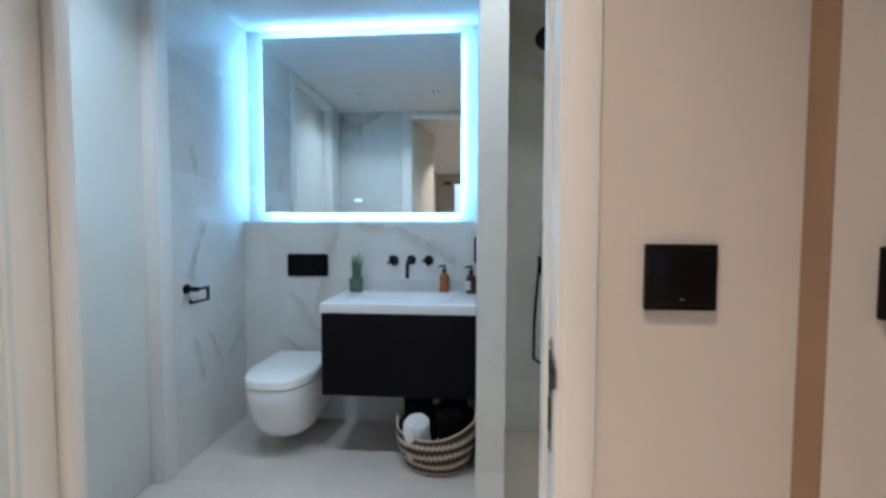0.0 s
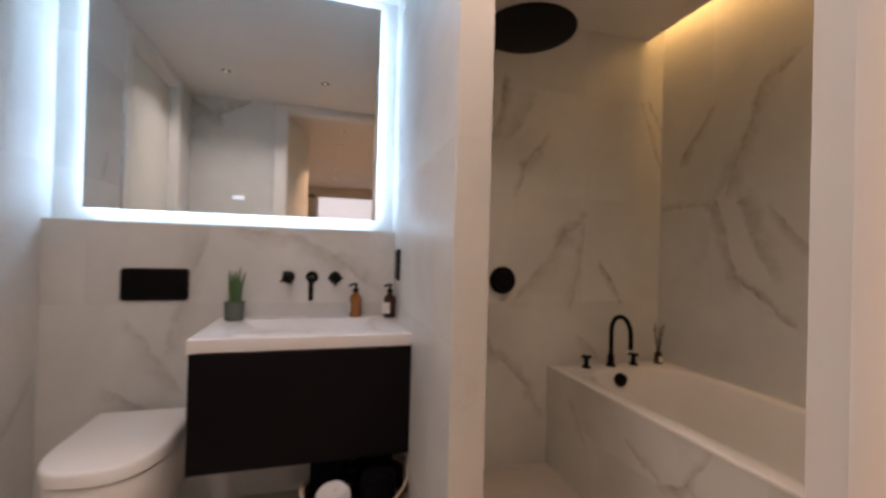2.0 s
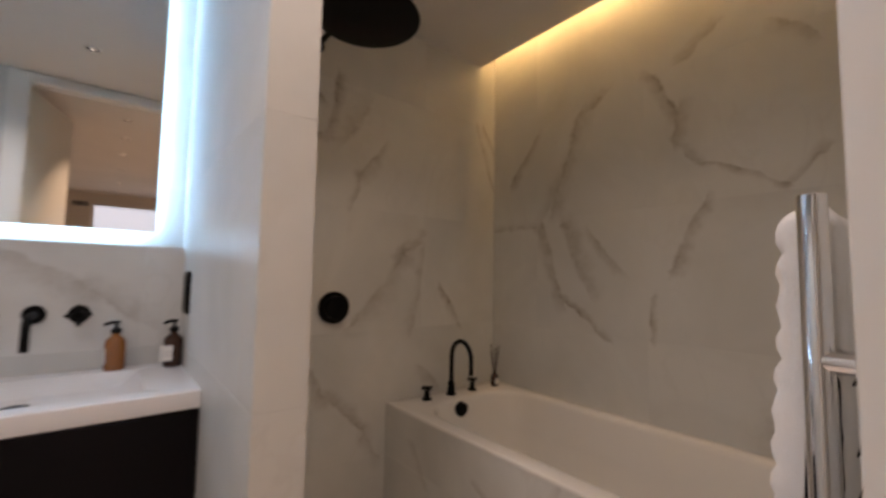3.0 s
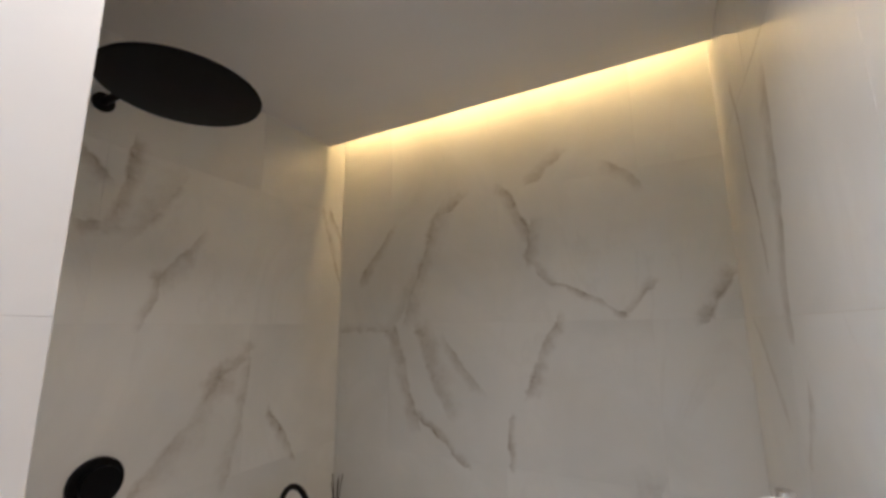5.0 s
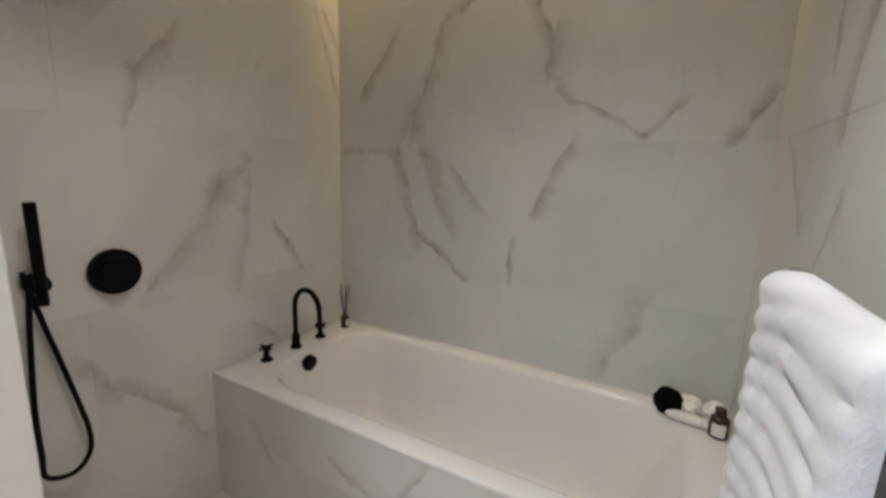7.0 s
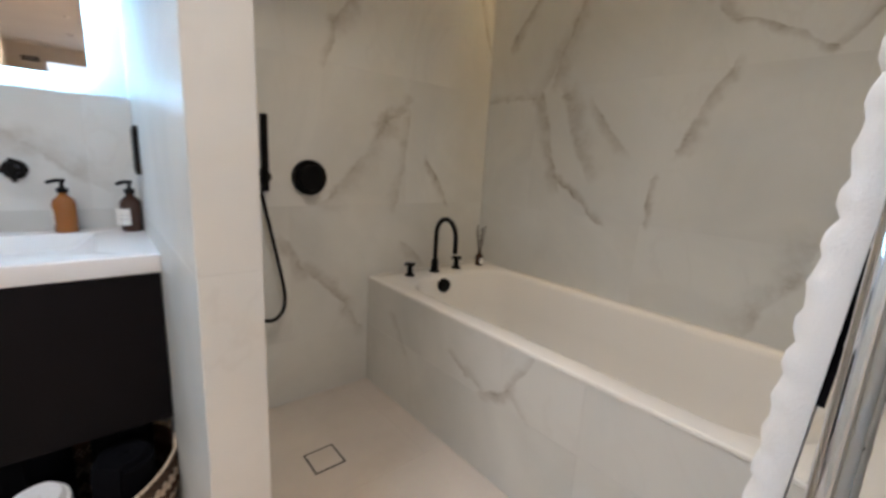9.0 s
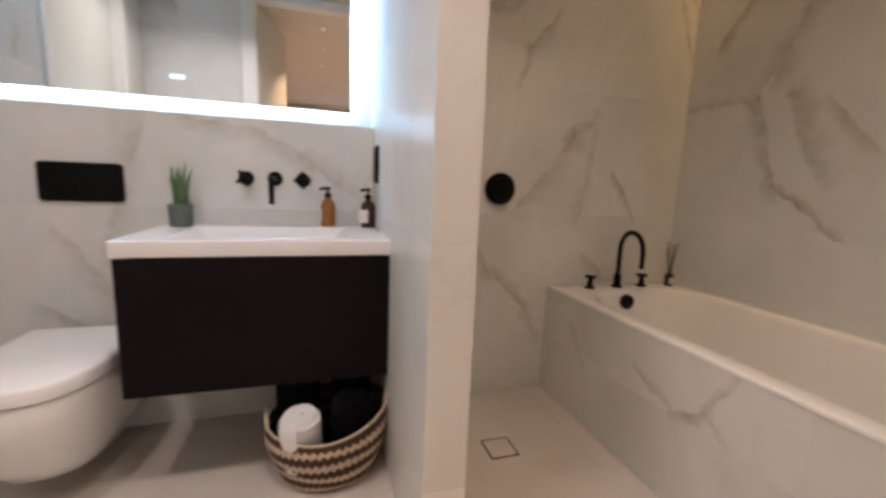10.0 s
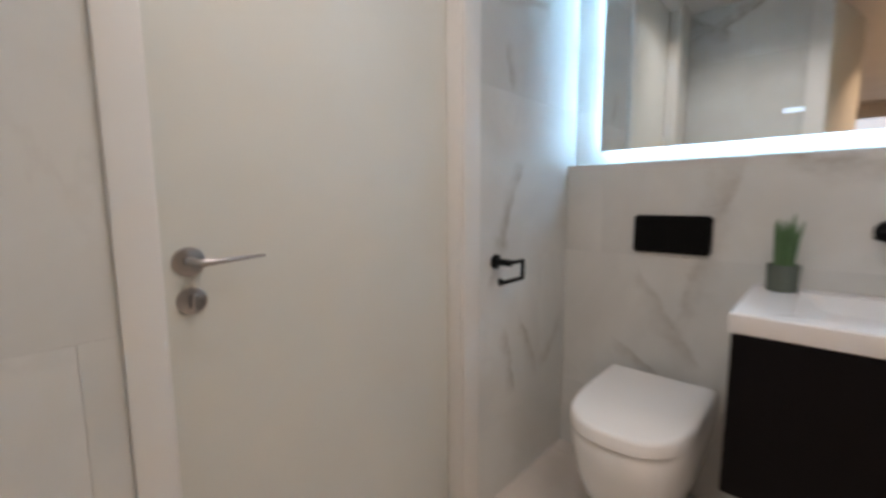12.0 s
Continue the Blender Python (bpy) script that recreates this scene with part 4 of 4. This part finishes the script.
diffuser = thing("reed_diffuser", (1.535, 2.495, 0.541), "small dark bottle with label and fragrance reeds", "diffuser")
part("bottle", lathe(bmesh.new(), [(0.0, 0.0), (0.02, 0.0), (0.022, 0.003), (0.022, 0.055), (0.017, 0.063), (0.009, 0.068), (0.009, 0.082), (0.0, 0.082)], (1.535, 2.495, 0.541)), BROWN_GLASS, diffuser)
part("label", patch((1.535, 2.495, 0.541), 0.0221, 0.012, 0.045, -125, -35), LABEL, diffuser, "white paper label")
for k in range(5):
    a = k * 2 * math.pi / 5 + 0.3
    part("reed", rod(bmesh.new(), (1.535 + 0.003 * math.cos(a), 2.495 + 0.003 * math.sin(a), 0.60), (1.535 + 0.027 * math.cos(a), 2.495 + 0.027 * math.sin(a), 0.755 + 0.015 * math.sin(k * 2.1)), 0.0022, 8), REED, diffuser)

bath_shower = thing("rain_shower", (0.476, SHOWER, 2.17), "large round matt black rain shower head on an arm", "shower head")
part("head", lathe(bmesh.new(), [(0.0, 2.080), (0.186, 2.080), (0.193, 2.082), (0.195, 2.086), (0.193, 2.090), (0.03, 2.096), (0.0, 2.096)], (0.476, 2.13, 0), 64), BLACK, bath_shower)
part("joint", lathe(bmesh.new(), [(0.0, 2.094), (0.022, 2.094), (0.022, 2.112), (0.013, 2.119), (0.013, 2.182), (0.0, 2.182)], (0.476, 2.13, 0)), BLACK, bath_shower)
part("arm", sweep(bmesh.new(), [(0.476, SHOWER, 2.187), (0.476, 2.17, 2.187), (0.476, 2.14, 2.182), (0.476, 2.13, 2.167)], 0.0125, 16), BLACK, bath_shower)
part("rose", rod(bmesh.new(), (0.476, SHOWER, 2.187), (0.476, SHOWER - 0.014, 2.187), 0.032, 32, bevel=0.003), BLACK, bath_shower)

valve_plate = thing("shower_valve", (0.594, SHOWER, 1.006), "round matt black concealed shower control", "shower valve")
part("dial", rod(bmesh.new(), (0.594, SHOWER, 1.006), (0.594, SHOWER - 0.022, 1.006), 0.072, 48, bevel=0.003), BLACK, valve_plate)
part("knob", rod(bmesh.new(), (0.594, SHOWER - 0.022, 1.006), (0.594, SHOWER - 0.050, 1.006), 0.052, 40, bevel=0.004), BLACK, valve_plate)

hand_shower = thing("hand_shower", (0.408, SHOWER, 1.0), "matt black stick hand shower with hanging hose", "hand shower")
part("bracket", rod(bmesh.new(), (0.408, SHOWER, 1.008), (0.408, 2.548, 1.008), 0.022, 24, bevel=0.003), BLACK, hand_shower)
part("rose", rod(bmesh.new(), (0.408, SHOWER, 1.008), (0.408, SHOWER - 0.012, 1.008), 0.030, 28, bevel=0.003), BLACK, hand_shower)
part("stick", rod(bmesh.new(), (0.402, 2.538, 0.955), (0.399, 2.526, 1.236), 0.0135, 20, bevel=0.003), BLACK, hand_shower)
knots = [(0.426, 2.541, 0.945), (0.416, 2.55, 0.80), (0.405, 2.555, 0.60), (0.405, 2.555, 0.46), (0.408, 2.555, 0.39), (0.465, 2.555, 0.365), (0.507, 2.555, 0.40), (0.517, 2.556, 0.47), (0.497, 2.56, 0.60), (0.46, 2.57, 0.80), (0.432, 2.575, 0.95), (0.43, 2.585, 0.985)]
fine = []
for i in range(len(knots) - 1):
    p = [Vector(knots[max(0, min(len(knots) - 1, i + d))]) for d in (-1, 0, 1, 2)]
    for s in range(6):
        t = s / 6
        fine.append(0.5 * (2 * p[1] + (p[2] - p[0]) * t + (2 * p[0] - 5 * p[1] + 4 * p[2] - p[3]) * t * t + (3 * p[1] - p[0] - 3 * p[2] + p[3]) * t ** 3))
part("hose", sweep(bmesh.new(), [p + Vector((-0.048, 0, 0.060)) for p in fine + [Vector(knots[-1])]], 0.0072, 12), BLACK, hand_shower, "black metal hose in a loop")

drain = thing("floor_drain", (0.466, 2.173, 0.0), "square tile-in floor drain with a dark slot", "drain")
# the slot is not sunk: dark strips on the floor carry its shade
for a, b in (((0.409, 2.115), (0.525, 2.121)), ((0.409, 2.227), (0.525, 2.233)), ((0.409, 2.121), (0.415, 2.227)), ((0.519, 2.121), (0.525, 2.227))):
    part("slot", solid((*a, 0.0002), (*b, 0.0016)), HOLE_SHADE, drain)
part("insert", solid((0.4155, 2.1215, 0.0002), (0.5185, 2.2265, 0.0022), 0.0006, 1), FLOOR_TILE, drain)

# heated towel rail on the entry wall, with towels
rail = thing("towel_rail", (0.337, 0.90, 0.35), "chrome ladder towel rail on brackets", "towel rail")
RX0, RX1, RY = 0.337, 0.690, 0.918
for x in (RX0, RX1):
    part("post", rod(bmesh.new(), (x, RY, 0.33), (x, RY, 1.236 if x < 0.5 else 1.228), 0.0122, 24, bevel=0.003), CHROME, rail)
    for z in (0.42, 1.075):
        bracket = part("bracket", rod(bmesh.new(), (x, RY, z), (x, ENTRY, z), 0.012, 18), CHROME, rail)
        part("rose", rod(bmesh.new(), (x, ENTRY, z), (x, ENTRY + 0.01, z), 0.024, 24, bevel=0.002), CHROME, bracket)
for z in (0.38, 0.47, 0.56, 0.68, 0.77, 0.86, 0.97, 1.05, 1.17):
    part("bar", rod(bmesh.new(), (RX0 + 0.012, RY + 0.004, z), (RX1 - 0.012, RY + 0.004, z), 0.0095, 16), CHROME, rail)


def draped_towel(x0, x1, y, top, front, back, gap, thick, mat, rib, label, group=""):
    """A thick towel laid over a bar: ribbed cloth, down in front and behind, with rolled hems."""
    nx, path = 30, []
    n_f, n_b = 64, 40
    for k in range(n_f):
        path.append((y + gap, top - front + (front - gap) * k / n_f))
    for k in range(13):
        a = math.pi * k / 12
        path.append((y + gap * math.cos(a), top - gap + gap * math.sin(a)))
    for k in range(1, n_b + 1):
        path.append((y - gap, top - gap - (back - gap) * k / n_b))
    normals, length = [], [0.0]
    for k, p in enumerate(path):
        q0, q1 = path[max(0, k - 1)], path[min(len(path) - 1, k + 1)]
        d = Vector((q1[0] - q0[0], q1[1] - q0[1])).normalized()
        normals.append((d.y, -d.x))
        if k:
            length.append(length[-1] + (Vector(p) - Vector(path[k - 1])).length)
    loops = []
    rounding = 0.022
    rows = [rounding * (1 - math.cos(0.5 * math.pi * i / 6)) / (x1 - x0) for i in range(6)]
    rows = rows + [rows[-1] + (0.5 - rows[-1]) * i / (nx // 2) for i in range(1, nx // 2)]
    rows = rows + [0.5] + [1 - r for r in reversed(rows)]
    for s in rows:
        x = x0 + (x1 - x0) * s
        e = min(1.0, min(s, 1 - s) * (x1 - x0) / rounding)
        edge = math.sqrt(max(0.0, 1 - (1 - e) ** 2))
        outer, inner = [], []
        for k, (py, pz) in enumerate(path):
            wave = rib * abs(math.sin(math.pi * (length[k] / 0.038 + 0.16 * math.sin(6 * s + 1) + 1.1 * s))) ** 0.8
            fold = 0.006 * math.sin(5.0 * s + 3.0 * length[k]) + 0.004 * noise.noise((x * 9, length[k] * 6, 2.0))
            swing = 0.012 * noise.noise((length[k] * 5, 1.3 + s, 4.0))
            ny, nz = normals[k]
            py += (0.05 * max(0.0, top - pz - 0.12) + 0.012 * s) * (1 if py > y else 0)
            t = (thick * (0.05 + 0.95 * edge) + wave * (0.25 + 0.75 * edge) + fold * edge) * 0.9 * (1.0 if ny > -0.1 else max(0.45, 1.0 + (ny + 0.1) * 0.9))
            rise = -0.001 * (1 - s) * max(0.0, min(1.0, (pz - top + 0.3) / 0.3))
            outer.append((x + swing, py + ny * t, pz + nz * t + rise))
            inner.append((x + swing, py - ny * 0.004, pz - nz * 0.004 + rise))
        loops.append(outer + inner[::-1])
    return whole("towel", skin(bmesh.new(), loops), mat, label, "towel", group)


draped_towel(0.362, 0.655, RY + 0.004, 1.216, 0.75, 0.60, 0.012, 0.015, WHITE_TOWEL, 0.0085, "thick ribbed white bath towel draped over the rail", "towels on the rail")
draped_towel(0.366, 0.650, RY + 0.004, 1.066, 0.16, 0.20, 0.0135, 0.004, DARK_TOWEL, 0.002, "navy-black hand towel hung on a lower bar", "towels on the rail")

# things on the near end of the bath rim
RIM = 0.5415


def puff(at, r, mat, label, seed):
    bm = bmesh.new()
    bmesh.ops.create_icosphere(bm, subdivisions=4, radius=r, matrix=Matrix.Translation(at))
    for v in bm.verts:
        d = (v.co - Vector(at)).normalized()
        v.co += d * r * (0.16 * noise.noise(d * 3.1 + Vector((seed, 0, 0))) + 0.10 * noise.noise(d * 9 + Vector((0, seed, 0))))
        v.co.z = max(v.co.z, RIM)
    whole("bath_sponge", bm, mat, label, "sponge", "sponges on the bath rim")


puff((1.535, 1.008, RIM + 0.040), 0.046, PUFF_BLACK, "round black mesh bath sponge on the bath rim", 1.0)
puff((1.545, 0.942, RIM + 0.034), 0.040, PUFF_WHITE, "soft white bath sponge on the bath rim", 5.0)
puff((1.54, 0.866, RIM + 0.034), 0.040, PUFF_WHITE, "soft white bath sponge beside a brown bottle", 9.0)
jar = thing("bath_bottle", (1.460, 0.864, RIM), "small dark brown bottle with a white label", "bottle")
part("bottle", lathe(bmesh.new(), [(0.0, 0.0), (0.025, 0.0), (0.028, 0.003), (0.028, 0.060), (0.024, 0.067), (0.014, 0.071), (0.014, 0.078), (0.0, 0.078)], (1.460, 0.864, RIM)), BROWN_GLASS, jar)
part("label", patch((1.460, 0.864, RIM), 0.0281, 0.010, 0.052, 130, 215), LABEL, jar, "white paper label")
part("cap", lathe(bmesh.new(), [(0.0, 0.0782), (0.017, 0.0782), (0.017, 0.094), (0.015, 0.096), (0.0, 0.096)], (1.460, 0.864, RIM)), BROWN_GLASS, jar, "brown screw cap")
tube = thing("cream_tube", (1.488, 0.963, RIM), "white plastic cream tube lying on the rim", "tube")
part("body", sweep(bmesh.new(), [(1.497, 1.013, RIM + 0.018), (1.494, 0.998, RIM + 0.0185), (1.482, 0.928, RIM + 0.019), (1.478, 0.908, RIM + 0.019)], [0.010, 0.0175, 0.0185, 0.0185], 20), ACRYLIC, tube)
part("cap", rod(bmesh.new(), (1.478, 0.9075, RIM + 0.019), (1.475, 0.890, RIM + 0.019), 0.0165, 20, bevel=0.002), LABEL, tube)

# ---- wall and floor tiles ----
tiles(wall_left, "x", LEFT, 1, ENTRY, 1.084, 0, CEIL, (0.95, 1.03), MARBLE_LEFT)
tiles(wall_left, "x", LEFT, 1, 2.022, 2.72, 0, CEIL, (2.9, 2.45), MARBLE_LEFT)
tiles(wall_alcove, "y", ALCOVE, -1, LEFT, PIER0, 0, LEDGE, (-0.105, -0.70), MARBLE_ALCOVE)
tiles(wall_alcove, "y", 2.72, -1, LEFT, PIER0, LEDGE, CEIL, (-0.105, -0.70), MARBLE)
bm = solid((LEFT, ALCOVE, LEDGE - 0.0075), (PIER0, 2.72, LEDGE + 0.001), 0.0009, 1)
part("ledge_tile", bm, MARBLE, wall_alcove, smooth=False)
tiles(wall_pier, "x", PIER0, -1, PIER_Y, 2.72, 0, CEIL, (2.25, 2.6), MARBLE)
tiles(wall_pier, "y", PIER_Y, -1, PIER0, PIER1, 0, CEIL, (5.0, 5.0), MARBLE)
tiles(wall_pier, "x", PIER1, 1, PIER_Y, SHOWER, 0, CEIL, (2.25, 2.0), MARBLE)
tiles(wall_shower, "y", SHOWER, -1, PIER1, RIGHT, 0, 2.64, (1.09, 0.51), MARBLE_BACK)
tiles(wall_right, "x", RIGHT, -1, ENTRY, SHOWER, 0, 2.64, (1.09, 1.677), MARBLE_LONG)
tiles(wall_entry, "y", ENTRY, 1, LEFT, JAMB_L - 0.106, 0, CEIL, (-1.2, -0.8), MARBLE_END)
tiles(wall_entry, "y", ENTRY, 1, JAMB_R + 0.094, RIGHT, 0, 2.64, (1.10, 0.52), MARBLE_END)
tiles(bath_wall, "x", PX, -1, ENTRY, SHOWER, 0, 0.526, (1.42, 1.42), MARBLE_BATH)

for i in range(-2, 3):
    for j in range(-8, 5):
        x0, x1 = -0.98 + 1.18 * (i - 0.5 * (j % 2)), -0.98 + 1.18 * (i + 1 - 0.5 * (j % 2))
        y0, y1 = 0.21 + 0.59 * j, 0.21 + 0.59 * (j + 1)
        x0, x1, y0, y1 = max(x0, -1.69), min(x1, 1.79), max(y0, -4.45), min(y1, 2.84)
        if x1 - x0 > 0.02 and y1 - y0 > 0.02:
            bm = solid((x0 + 0.0012, y0 + 0.0012, -0.008), (x1 - 0.0012, y1 - 0.0012, 0.0), 0.0007, 1)
            ob = new("floor_tile", mesh_of("floor_tile", bm, FLOOR_TILE, False))
            ob.parent = floor
